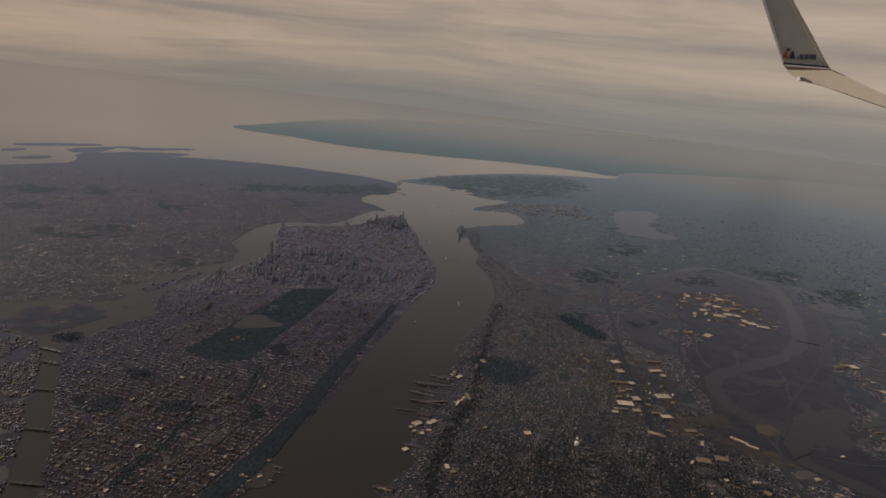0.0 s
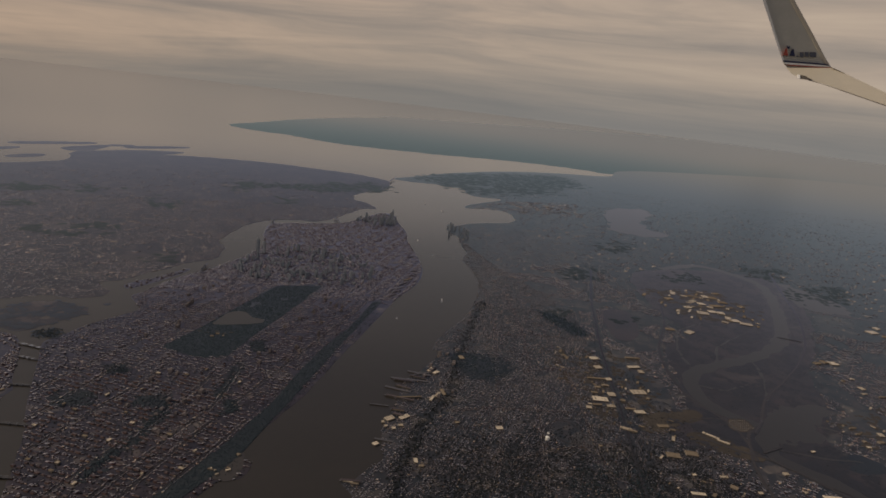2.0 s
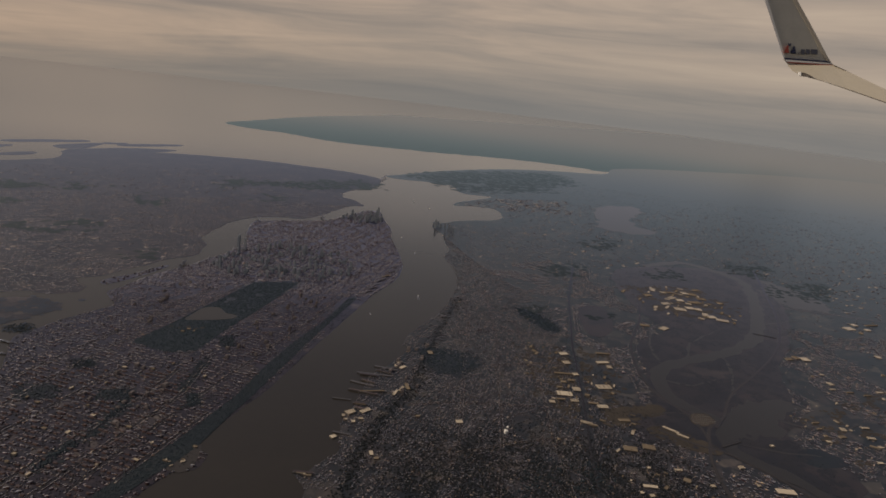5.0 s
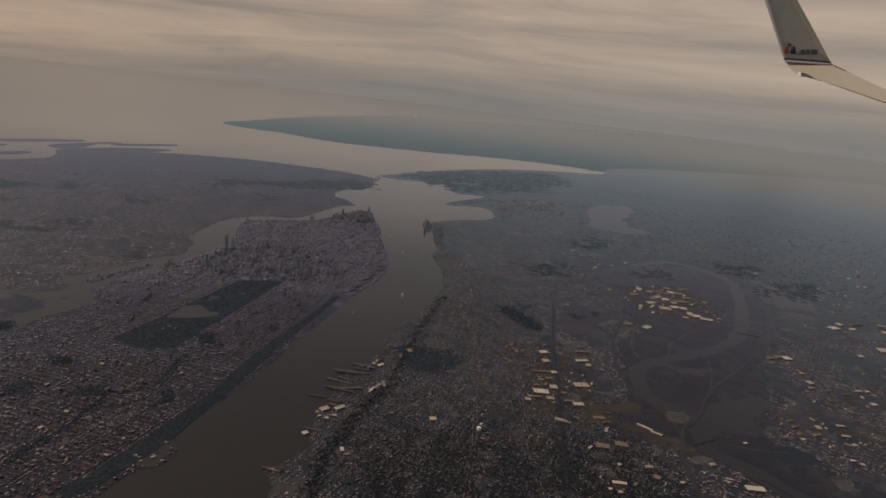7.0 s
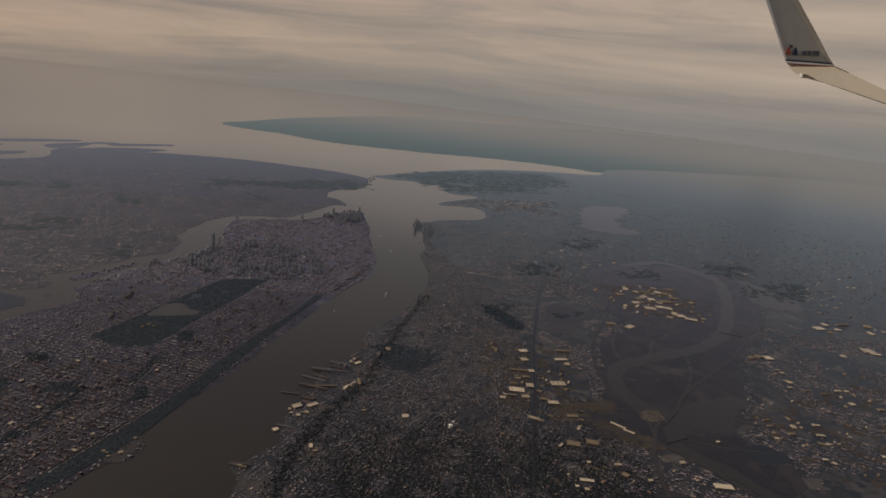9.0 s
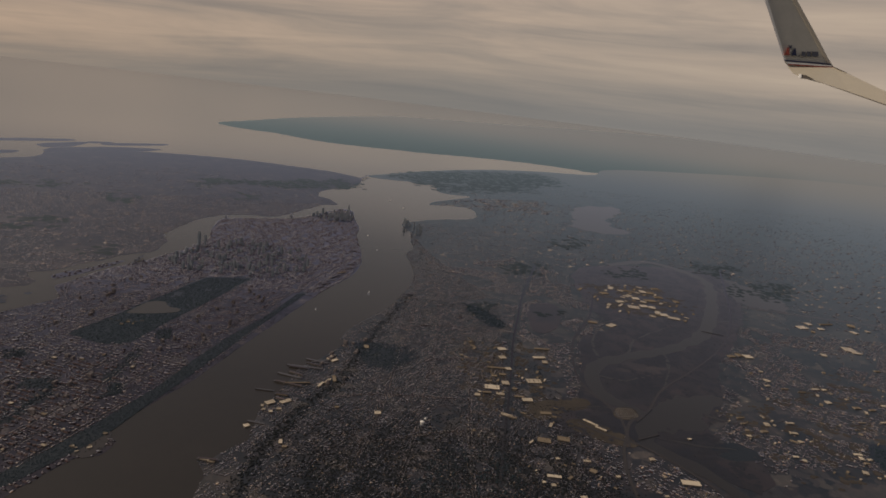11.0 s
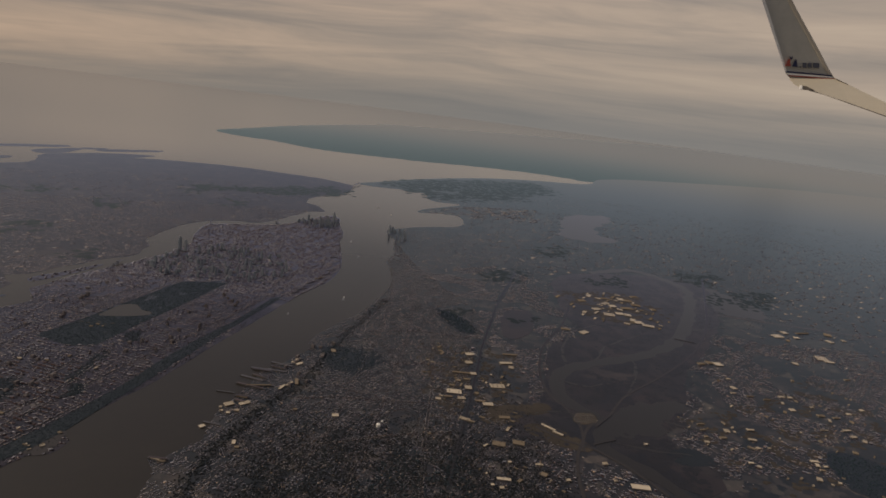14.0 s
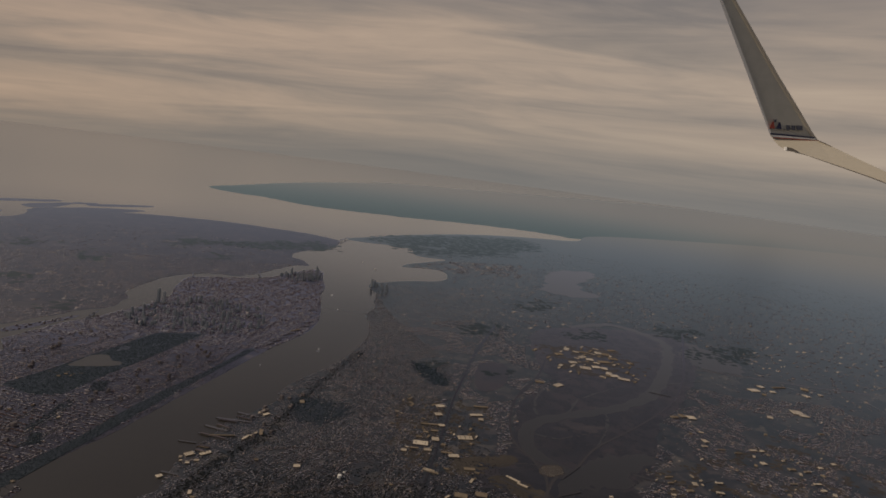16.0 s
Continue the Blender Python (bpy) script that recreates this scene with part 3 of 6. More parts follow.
def smooth_outline(pts, wobble, step, closed=True, seed=0):
    """Catmull-Rom through the corners, roughened like a real bank."""
    n, out = len(pts), []
    P = [Vector((*p, 0)) for p in pts]
    last = n if closed else n - 1
    for i in range(last):
        a, b, c, d = (P[(i + k) % n] if closed else P[min(max(i + k, 0), n - 1)] for k in (-1, 0, 1, 2))
        m = max(2, min(24, int((c - b).length / step)))
        for j in range(m):
            u = j / m
            q = 0.5 * (2 * b + (c - a) * u + (2 * a - 5 * b + 4 * c - d) * u * u + (3 * b - a - 3 * c + d) * u ** 3)
            s = noise.noise_vector(Vector((q.x * 0.35, q.y * 0.35, seed)))
            s2 = noise.noise_vector(Vector((q.x * 0.09, q.y * 0.09, seed + 7)))
            s3 = noise.noise_vector(Vector((q.x * 1.1, q.y * 1.1, seed + 3)))
            out.append((q.x + (s.x * 0.5 + s2.x + s3.x * 0.3) * wobble, q.y + (s.y * 0.5 + s2.y + s3.y * 0.3) * wobble))
    if not closed:
        out.append(tuple(P[-1][:2]))
    return out


def slab(outline, top, depth):
    """A flat plate with the given outline and an upright rim."""
    from mathutils.geometry import tessellate_polygon
    bm = bmesh.new()
    v = [bm.verts.new((x, y, top)) for x, y in outline]
    w = [bm.verts.new((x, y, top - depth)) for x, y in outline]
    area = sum(a[0] * b[1] - b[0] * a[1] for a, b in zip(outline, outline[1:] + outline[:1]))
    for tri in tessellate_polygon([[Vector((x, y, 0)) for x, y in outline]]):
        try:
            bm.faces.new([v[i] for i in tri])
        except ValueError:
            pass
    for i in range(len(v)):
        j = (i + 1) % len(v)
        bm.faces.new((v[i], w[i], w[j], v[j]) if area > 0 else (v[j], w[j], w[i], v[i]))
    bm.normal_update()
    for f in bm.faces:
        if abs(f.normal.z) > 0.5 and f.normal.z < 0:
            f.normal_flip()
    return bm


def ribbon(pts, width, top, thick=0.03, wobble=0.0):
    line = smooth_outline(pts, wobble, 2.0, closed=False)
    V = [Vector((*p, 0)) for p in line]
    left, right = [], []
    for i, p in enumerate(V):
        d = (V[min(i + 1, len(V) - 1)] - V[max(i - 1, 0)]).normalized()
        wd = width if not isinstance(width, tuple) else width[0] + (width[1] - width[0]) * i / (len(V) - 1)
        wd *= 1 + 1.1 * min(wobble, 1.0) * noise.noise(Vector((p.x * 0.13, p.y * 0.13, 5.0)))
        s = Vector((-d.y, d.x, 0)) * wd / 2
        left.append((p + s)[:2])
        right.append((p - s)[:2])
    bm = bmesh.new()
    rows = []
    for l, r in zip(left, right):
        rows.append([bm.verts.new((l[0], l[1], top)), bm.verts.new((r[0], r[1], top)), bm.verts.new((r[0], r[1], top - thick)), bm.verts.new((l[0], l[1], top - thick))])
    for a, b in zip(rows, rows[1:]):
        bm.faces.new((a[0], a[1], b[1], b[0]))
        bm.faces.new((a[1], a[2], b[2], b[1]))
        bm.faces.new((a[3], a[0], b[0], b[3]))
    bmesh.ops.recalc_face_normals(bm, faces=bm.faces[:])
    bm.normal_update()
    if sum(f.normal.z for f in bm.faces) < 0:
        bmesh.ops.reverse_faces(bm, faces=bm.faces[:])
    return bm


def inside(poly, x, y):
    poly = np.asarray(poly, float)
    hit = np.zeros(len(x), bool)
    for (x1, y1), (x2, y2) in zip(poly, np.roll(poly, -1, 0)):
        c = (y1 > y) != (y2 > y)
        hit ^= c & (x < (x2 - x1) * (y - y1) / (y2 - y1 + 1e-12) + x1)
    return hit


def near_line(pts, x, y, d):
    """Whether points lie within d of an open line."""
    hit = np.zeros(len(x), bool)
    for (x1, y1), (x2, y2) in zip(pts, pts[1:]):
        lx, ly = x2 - x1, y2 - y1
        u = np.clip(((x - x1) * lx + (y - y1) * ly) / (lx * lx + ly * ly), 0, 1)
        hit |= (x - x1 - u * lx) ** 2 + (y - y1 - u * ly) ** 2 < d * d
    return hit


def box_mesh(name, x, y, sx, sy, h, turn, roof, wall, base=0.0):
    """Many box houses in one mesh: five faces each, the roof first."""
    n = len(x)
    c, s = np.cos(turn), np.sin(turn)
    ux, uy = np.array([-1, 1, 1, -1]) / 2, np.array([-1, -1, 1, 1]) / 2
    co = np.zeros((n, 8, 3), np.float32)
    for k in range(4):
        dx, dy = ux[k] * sx, uy[k] * sy
        co[:, k, 0] = co[:, k + 4, 0] = x + dx * c - dy * s
        co[:, k, 1] = co[:, k + 4, 1] = y + dx * s + dy * c
    co[:, :4, 2], co[:, 4:, 2] = base, (base + h)[:, None]
    quads = np.array([[4, 5, 6, 7], [0, 1, 5, 4], [1, 2, 6, 5], [2, 3, 7, 6], [3, 0, 4, 7]])
    idx = (quads[None] + 8 * np.arange(n)[:, None, None]).reshape(-1)
    me = bpy.data.meshes.new(name)
    me.vertices.add(n * 8)
    me.vertices.foreach_set("co", co.ravel())
    me.loops.add(n * 20)
    me.loops.foreach_set("vertex_index", idx.astype(np.int32))
    me.polygons.add(n * 5)
    me.polygons.foreach_set("loop_start", (4 * np.arange(n * 5)).astype(np.int32))
    me.materials.append(roof)
    me.materials.append(wall)
    me.polygons.foreach_set("material_index", np.tile([0, 1, 1, 1, 1], n).astype(np.int32))
    me.update(calc_edges=True)
    me.validate()
    return new(name, me)


def houses(name, land, keep_out, angle, lot, block, street, height, seed, label, roof, density=1.0, wall=None, bounds=None, tall=0.02, wander=0.25):
    """A district of street blocks, filled with lots."""
    rng = np.random.default_rng(seed)
    P = np.asarray(land, float)
    if bounds is not None:
        P = np.asarray(bounds, float)
    a = radians(angle)
    c, s = math.cos(a), math.sin(a)
    R = P @ np.array([[c, -s], [s, c]])
    lo, hi = R.min(0), R.max(0)
    xs = np.arange(lo[0], hi[0], lot[0])
    ys = np.arange(lo[1], hi[1], lot[1])
    gx, gy = (g.ravel() for g in np.meshgrid(xs, ys))
    bx, by = np.mod(gx - lo[0], block[0]), np.mod(gy - lo[1], block[1])
    ok = (bx > street) & (by > street) & (rng.random(len(gx)) < density)
    gx, gy = gx[ok], gy[ok]
    gx = gx + rng.normal(0, wander, len(gx)) * lot[0]
    gy = gy + rng.normal(0, wander, len(gy)) * lot[1]
    x, y = gx * c - gy * s, gx * s + gy * c
    ok = inside(land, x, y)
    if bounds is not None:
        ok &= inside(bounds, x, y)
    for k in keep_out:
        ok &= ~k(x, y)
    x, y = x[ok], y[ok]
    n = len(x)
    sx = lot[0] * rng.uniform(0.35, 1.15, n)
    sy = lot[1] * rng.uniform(0.35, 1.15, n)
    big = rng.random(n) < 0.08
    sx[big] *= rng.uniform(1.3, 2.6, big.sum())
    sy[big] *= rng.uniform(1.2, 2.0, big.sum())
    h = height[0] + (height[1] - height[0]) * rng.random(n) ** 2
    up = rng.random(n) < tall
    h[up] *= rng.uniform(1.8, 3.2, up.sum())
    ob = box_mesh(name, x, y, sx, sy, h, a + rng.normal(0, 0.03, n), roof, wall or M_WALL)
    print(name, n)
    return tagged(ob, label, "buildings", kind="stuff")


def clumps(name, x, y, size, seed, material, label, base=0.02):
    """Bare tree crowns as small ragged clumps, one mesh."""
    rng = np.random.default_rng(seed)
    n = len(x)
    ring = np.linspace(0, 2 * np.pi, 6)[:-1]
    shape = np.array([(0, 0, 1.0)] + [(math.cos(t), math.sin(t), 0.55) for t in ring] + [(0.7 * math.cos(t + 0.6), 0.7 * math.sin(t + 0.6), 0.05) for t in ring])
    tri = []
    for i in range(5):
        j = (i + 1) % 5
        tri += [(0, 1 + i, 1 + j), (1 + i, 6 + i, 1 + j), (1 + j, 6 + i, 6 + j)]
    tri = np.array(tri)
    co = shape[None] * rng.uniform(0.6, 1.35, (n, 11, 3)) * np.array([1.0, 1.0, 0.7])
    co *= (size * rng.uniform(0.6, 1.4, n))[:, None, None]
    co[:, :, 0] += x[:, None]
    co[:, :, 1] += y[:, None]
    co[:, :, 2] += base
    me = bpy.data.meshes.new(name)
    me.vertices.add(n * 11)
    me.vertices.foreach_set("co", co.astype(np.float32).ravel())
    m = len(tri) * n
    me.loops.add(m * 3)
    me.loops.foreach_set("vertex_index", (tri[None] + 11 * np.arange(n)[:, None, None]).astype(np.int32).ravel())
    me.polygons.add(m)
    me.polygons.foreach_set("loop_start", (3 * np.arange(m)).astype(np.int32))
    me.materials.append(material)
    me.update(calc_edges=True)
    return tagged(new(name, me), label, "trees", kind="stuff")


def scatter(poly, n, seed, bad=()):
    rng = np.random.default_rng(seed)
    P = np.asarray(poly, float)
    x, y = rng.uniform(P[:, 0].min(), P[:, 0].max(), n * 3), rng.uniform(P[:, 1].min(), P[:, 1].max(), n * 3)
    ok = inside(poly, x, y)
    for b in bad:
        ok &= ~b(x, y)
    return x[ok][:n], y[ok][:n]


# ---- water and land ----
def disc(cx, cy, r, z):
    bm = bmesh.new()
    bmesh.ops.create_circle(bm, cap_ends=True, segments=256, radius=r, matrix=Matrix.Translation((cx, cy, z)))
    for f in bm.faces:
        if f.normal.z < 0:
            f.normal_flip()
    return bm


tagged(part("water", disc(0, 150, 4700, -0.03), M_WATER), "silty brown-grey tidal water of rivers and bay", "water", kind="structure")


def land(name, pts, material, label, wobble=0.8, step=2.0, seed=0, top=0.0, depth=0.4):
    return tagged(part(name, slab(smooth_outline(pts, wobble, step, seed=seed), top, depth), material), label, "land", kind="structure")


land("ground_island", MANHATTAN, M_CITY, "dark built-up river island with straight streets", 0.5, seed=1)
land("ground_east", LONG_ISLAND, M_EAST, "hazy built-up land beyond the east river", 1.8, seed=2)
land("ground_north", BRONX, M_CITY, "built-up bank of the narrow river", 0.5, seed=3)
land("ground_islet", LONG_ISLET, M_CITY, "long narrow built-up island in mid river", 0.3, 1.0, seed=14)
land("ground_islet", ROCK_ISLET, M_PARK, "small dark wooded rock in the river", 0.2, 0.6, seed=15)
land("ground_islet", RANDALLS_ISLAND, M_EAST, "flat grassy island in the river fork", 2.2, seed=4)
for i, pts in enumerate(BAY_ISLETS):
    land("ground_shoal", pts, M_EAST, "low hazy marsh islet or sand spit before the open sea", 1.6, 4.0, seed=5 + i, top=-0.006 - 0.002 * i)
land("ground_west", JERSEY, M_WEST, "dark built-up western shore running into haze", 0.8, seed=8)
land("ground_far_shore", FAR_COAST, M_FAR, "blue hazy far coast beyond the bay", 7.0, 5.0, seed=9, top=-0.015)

# parks, marsh and inland water lie a hand above the ground
def cover(name, pts, material, label, z, wobble=0.4, cat="park", seed=11):
    return tagged(part(name, slab(smooth_outline(pts, wobble, 1.5, seed=seed), z, 0.05), material), label, cat, kind="structure")


def patchwork(name, polys, cell, material, label, z, seed, fill=0.55, spread=0.0, bad=()):
    """Woods, yards and burial grounds as many small uneven plots, one mesh."""
    rng = np.random.default_rng(seed)
    bm = bmesh.new()
    for poly in polys:
        P = np.asarray(poly, float)
        lo, hi = P.min(0) - cell, P.max(0) + cell
        gx, gy = (g.ravel() for g in np.meshgrid(np.arange(lo[0], hi[0], cell), np.arange(lo[1], hi[1], cell)))
        gx, gy = gx + rng.normal(0, 0.35 * cell, len(gx)), gy + rng.normal(0, 0.35 * cell, len(gy))
        keep = inside(poly, gx + rng.normal(0, spread + 0.6 * cell, len(gx)), gy + rng.normal(0, spread + 0.6 * cell, len(gx)))
        for b in bad:
            keep &= ~b(gx, gy)
        for x, y in zip(gx[keep], gy[keep]):
            if 0.5 + 0.75 * noise.noise(Vector((x * 0.22 / cell, y * 0.22 / cell, seed))) > 1.0 - fill:
                a0, r0, n = rng.uniform(0, 6.28), cell * rng.uniform(0.45, 0.95), 6
                zz = z + rng.uniform(0, 0.03)
                top = [bm.verts.new((x + r0 * rng.uniform(0.6, 1.3) * math.cos(a0 + 6.283 * i / n), y + r0 * rng.uniform(0.5, 1.1) * math.sin(a0 + 6.283 * i / n), zz)) for i in range(n)]
                bm.faces.new(top)
    return tagged(part(name, bm, material), label, "park", kind="stuff")


cover("park_central", CENTRAL_PARK, M_PARK, "long dark wooded park between street blocks", 0.06, 0.15)
cover("water_reservoir", RESERVOIR, M_WATER, "pale still reservoir in the park", 0.11, 0.15, "reservoir")
cover("park_riverside", RIVERSIDE, M_PARK, "dark wooded strip along the river bank", 0.06, 0.3)
cover("meadow", MARSH, M_MARSH, "brown tidal marsh meadow", 0.05, 2.0, "marsh")
cover("water_pond", MARSH_POND, M_TARN, "flooded marsh pond", 0.066, 4.0, "pond")
cover("water_west", WEST_WATER, M_TARN, "pale flooded meadow by the railway", 0.068, 7.0, "pond")
cover("water_bay", NEWARK_BAY, M_TARN, "hazy inland bay", 0.070, 6.0, "bay")
tagged(part("water_river", ribbon(RIVER, (7.5, 5.0), 0.073, 0.03, 0.6), M_TARN), "winding grey marsh river", "river", kind="structure")
for k, (pts, w, lab) in enumerate(((TURNPIKE_W, 1.1, "pale motorway on its causeway through the marsh"), (TURNPIKE_E, 0.9, "pale motorway curving round the marsh"),
                    (ROUTE_3, 1.2, "straight pale highway"), (RAIL, 0.8, "dark railway yard between warehouses"), (RIDGE_ROAD, 1.0, "highway beside the river"))):
    tagged(part("road", ribbon(pts, w, 0.088 + 0.003 * k, 0.03), M_RAIL if pts is RAIL else M_ROUTE if pts is ROUTE_3 else M_ROAD), lab, "road", kind="structure")
HILL_PARK = smooth_outline(HILL_PARK, 2.2, 1.0, seed=41)
HILL_WOOD = smooth_outline(HILL_WOOD, 2.6, 1.0, seed=42)
NEAR_WOOD = smooth_outline(NEAR_WOOD, 4.0, 1.0, seed=43)
OVAL_GROUND = smooth_outline(OVAL_GROUND, 0.8, 1.0, seed=44)
AVENUES = [[(64, 84), (48, 50)], [(72, 86), (58, 52), (20, -30), (-6, -92)], [(80, 90), (66, 58), (58, 40), (54, 12)], [(92, 96), (82, 72), (70, 46), (62, 22)],
           [(98, 66), (84, 34), (76, 12)], [(104, 52), (94, 24), (86, 4), (50, -74)], [(108, 34), (100, 16), (62, -68)]]
RIDGE_STREETS = [[(-16, 84), (-24, 62), (-34, 20), (-46, -30), (-56, -90)], [(-28, 92), (-36, 66), (-46, 24), (-58, -30), (-66, -90)], [(-48, 96), (-54, 60), (-62, 20), (-70, -40)],
                 [(-20, 70), (-40, 64), (-62, 60)], [(-12, 42), (-30, 40), (-60, 42)], [(-46, 12), (-60, 8), (-76, 6)], [(-40, -22), (-60, -26), (-84, -22)]]
for k, pts in enumerate(AVENUES):
    tagged(part("road", ribbon(pts, 0.45, 0.0301 + 0.0017 * k, 0.02), M_RAIL), "straight grey city avenue between blocks", "road", kind="structure")
for k, pts in enumerate(RIDGE_STREETS):
    tagged(part("road", ribbon(pts, 0.38, 0.0309 + 0.0017 * k, 0.02, 0.3), M_ROAD), "narrow grey street between small houses", "road", kind="structure")
CREEKS = [[(-120, 6), (-128, -20), (-140, -40), (-160, -52)], [(-135, -1), (-150, -22), (-176, -40)], [(-155, -9), (-150, 8), (-140, 24), (-128, 36)], [(-112, 17), (-124, 22), (-138, 16)],
          [(-116, 46), (-104, 44), (-94, 46)], [(-142, 48), (-156, 54), (-172, 50)], [(-113, 61), (-126, 68), (-140, 70)], [(-193, -36), (-206, -50), (-236, -60)]]
for k, pts in enumerate(CREEKS):
    tagged(part("creek", ribbon(pts, (1.4, 0.5), 0.0745 + 0.001 * k, 0.06, 1.2), M_TARN), "thin grey tidal creek in the marsh", "creek", kind="structure")
patchwork("park_hill", [HILL_PARK], 1.1, M_PARK, "dark wooded park among small houses", 0.05, 94, 0.8, 0.8)
patchwork("park_wood", [HILL_WOOD], 1.1, M_PARK, "dark wooded hollow among small houses", 0.05, 95, 0.8, 0.8)
cover("park_field", DARK_FIELD, M_MARSH, "dark bare lot between railway yards", 0.07, 0.8, "field")
tagged(part("road", ribbon([(-47.2 + 5.0 * math.cos(t * 0.5236), 54.0 + 7.0 * math.sin(t * 0.5236)) for t in range(13)], 0.3, 0.06, 0.05), M_ROAD), "thin grey ring road round an oval ground", "road", kind="structure")
cover("field_dry", TAN_FIELD_A, M_FIELD, "tan dry grass field by the river", 0.055, 0.5, "field")
cover("field_dry", TAN_FIELD_B, M_FIELD, "tan dry grass strip beside warehouses", 0.0565, 0.8, "field")
cover("field_lot", STRIPED_LOT, M_FIELD, "pale gravel storage yard", 0.0855, 0.3, "yard")
cover("field_green", GREEN_FIELD, M_PARK, "dull green flooded field", 0.0580, 0.6, "field")
for i, pts in enumerate(CITY_WOODS):
    patchwork("park_city", [pts], 0.9, M_PARK, "small dark wooded city park", 0.05, 60 + i, 0.8, 0.7)
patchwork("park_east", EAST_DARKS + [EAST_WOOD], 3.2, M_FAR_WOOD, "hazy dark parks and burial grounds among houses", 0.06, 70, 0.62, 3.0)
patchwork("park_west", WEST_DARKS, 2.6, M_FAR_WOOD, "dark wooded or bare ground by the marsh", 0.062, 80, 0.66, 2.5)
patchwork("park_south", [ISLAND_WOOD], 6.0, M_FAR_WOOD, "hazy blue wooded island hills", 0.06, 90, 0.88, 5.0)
patchwork("reed_beds", [MARSH], 1.5, M_REED, "dark winter reed beds on the tidal marsh", 0.052, 93, 0.5, 2.0, bad=[lambda x, y: inside(MARSH_POND, x, y) | inside(WEST_WATER, x, y) | near_line(RIVER, x, y, 4.5)])
patchwork("yard_ground", [[(-58, -8), (-76, -14), (-100, -6), (-98, 12), (-88, 30), (-84, 54), (-64, 54), (-58, 36)]], 1.2, M_FIELD, "tan gravel yards between warehouses", 0.031, 96, 0.46, 1.5, bad=[lambda x, y: near_line(RAIL, x, y, 1.6)])
patchwork("yard_ground", [[(-158, -106), (-206, -112), (-210, -80), (-184, -48), (-152, -68)]], 1.8, M_FIELD, "ochre yards round a tight cluster of sheds", 0.092, 97, 0.52, 1.5, bad=[lambda x, y: near_line(RIVER, x, y, 5.0)])
patchwork("yard_ground", [[(-148, 46), (-240, 6), (-250, 50), (-200, 92), (-150, 86)]], 1.4, M_FIELD, "tan lots between works sheds", 0.033, 98, 0.36, 1.5)
SHORE_WOOD = [(68.2, -354.3), (17.7, -407.2), (-17.0, -427.9), (-36.7, -410.2), (-29.8, -379.5), (-1.8, -358.5), (38.6, -346.1)]
patchwork("park_shore", [SHORE_WOOD], 4.0, M_FAR_WOOD, "hazy dark shore parks by the strait", 0.06, 91, 0.8, 3.0)
patchwork("park_islet", [RANDALLS_ISLAND], 1.6, M_PARK, "dark winter fields and woods on the river island", 0.03, 92, 0.62, 1.0)
cover("park_west", WEST_WOOD_A, M_PARK, "dark bare woodland", 0.07, 1.5)
cover("ground_plant", PLANT, M_ROAD, "brown paved waterside works yard", 0.05, 0.2, "yard")

# ---- the built-up land ----
def row_spots(x0, x1, y0, y1, angle, along, across, n, seed, land, keep):
    """House plots in rows, picked from a stretch of the plan."""
    rng = random.Random(seed)
    c, s = math.cos(radians(angle)), math.sin(radians(angle))
    out, cx, cy = [], (x0 + x1) / 2, (y0 + y1) / 2
    r = 0.75 * max(x1 - x0, y1 - y0)
    spots = [(cx + u * c - v * s, cy + u * s + v * c) for u in np.arange(-r, r, along) for v in np.arange(-r, r, across)]
    rng.shuffle(spots)
    for x, y in spots:
        p = (np.array([x]), np.array([y]))
        if x0 < x < x1 and y0 < y < y1 and inside(land, *p)[0] and not any(k(*p)[0] for k in keep):
            out.append((x, y))
            if len(out) == n:
                break
    return out


def clear_of(spots, d):
    A = np.array(spots)
    return lambda x, y: np.array([((A[:, 0] - a) ** 2 + (A[:, 1] - b) ** 2).min() < d * d for a, b in zip(x, y)], bool)


def no(poly):
    return lambda x, y: inside(poly, x, y)


def off(pts, d):
    return lambda x, y: near_line(pts, x, y, d)


def bare(scale, limit, seed):
    """Open ground in patches of their own."""
    def f(x, y):
        return np.array([noise.noise(Vector((a * scale, b * scale, seed))) > limit for a, b in zip(x, y)])
    return f


DRY = [no(MARSH), no(MARSH_POND), no(WEST_WATER), no(NEWARK_BAY), no(HILL_PARK), no(HILL_WOOD), no(DARK_FIELD), no(OVAL_GROUND), no(TAN_FIELD_A), no(TAN_FIELD_B),
       no(STRIPED_LOT), no(GREEN_FIELD), no(ISLAND_WOOD), no(WEST_WOOD_A), off(PALISADES, 0.9), off(RIVER, 5.0), off(TURNPIKE_W, 1.2), off(RAIL, 1.4), off(TURNPIKE_E, 1.0),
       off(ROUTE_3, 1.2), off(RIDGE_ROAD, 1.0)] + [no(w) for w in WEST_DARKS]
ISLE = [no(w) for w in CITY_WOODS] + [no(CENTRAL_PARK), no(RIVERSIDE), off(MANHATTAN[6:14], 1.9), no(PLANT), bare(0.23, 0.30, 3.0)] + [off(a, 0.32) for a in AVENUES]
TENEMENTS = row_spots(56, 104, 24, 92, -25.0, 1.7, 2.0, 300, 81, MANHATTAN, ISLE)
ISLE.append(clear_of(TENEMENTS, 0.55))
NORTH_END = [(130, 140), (30, 140), (10, -60), (110, -60)]
SOUTH_END = [(110, -60), (10, -60), (-40, -40), (-40, -290), (80, -290)]
houses("street_blocks", MANHATTAN, ISLE, -25.0, (0.80, 0.50), (6.8, 2.0), 0.5, (0.06, 0.20), 21,
       "dense brick tenement blocks with flat tar roofs in straight streets", M_ROOF, 0.76, bounds=NORTH_END, tall=0.03, wander=0.24)
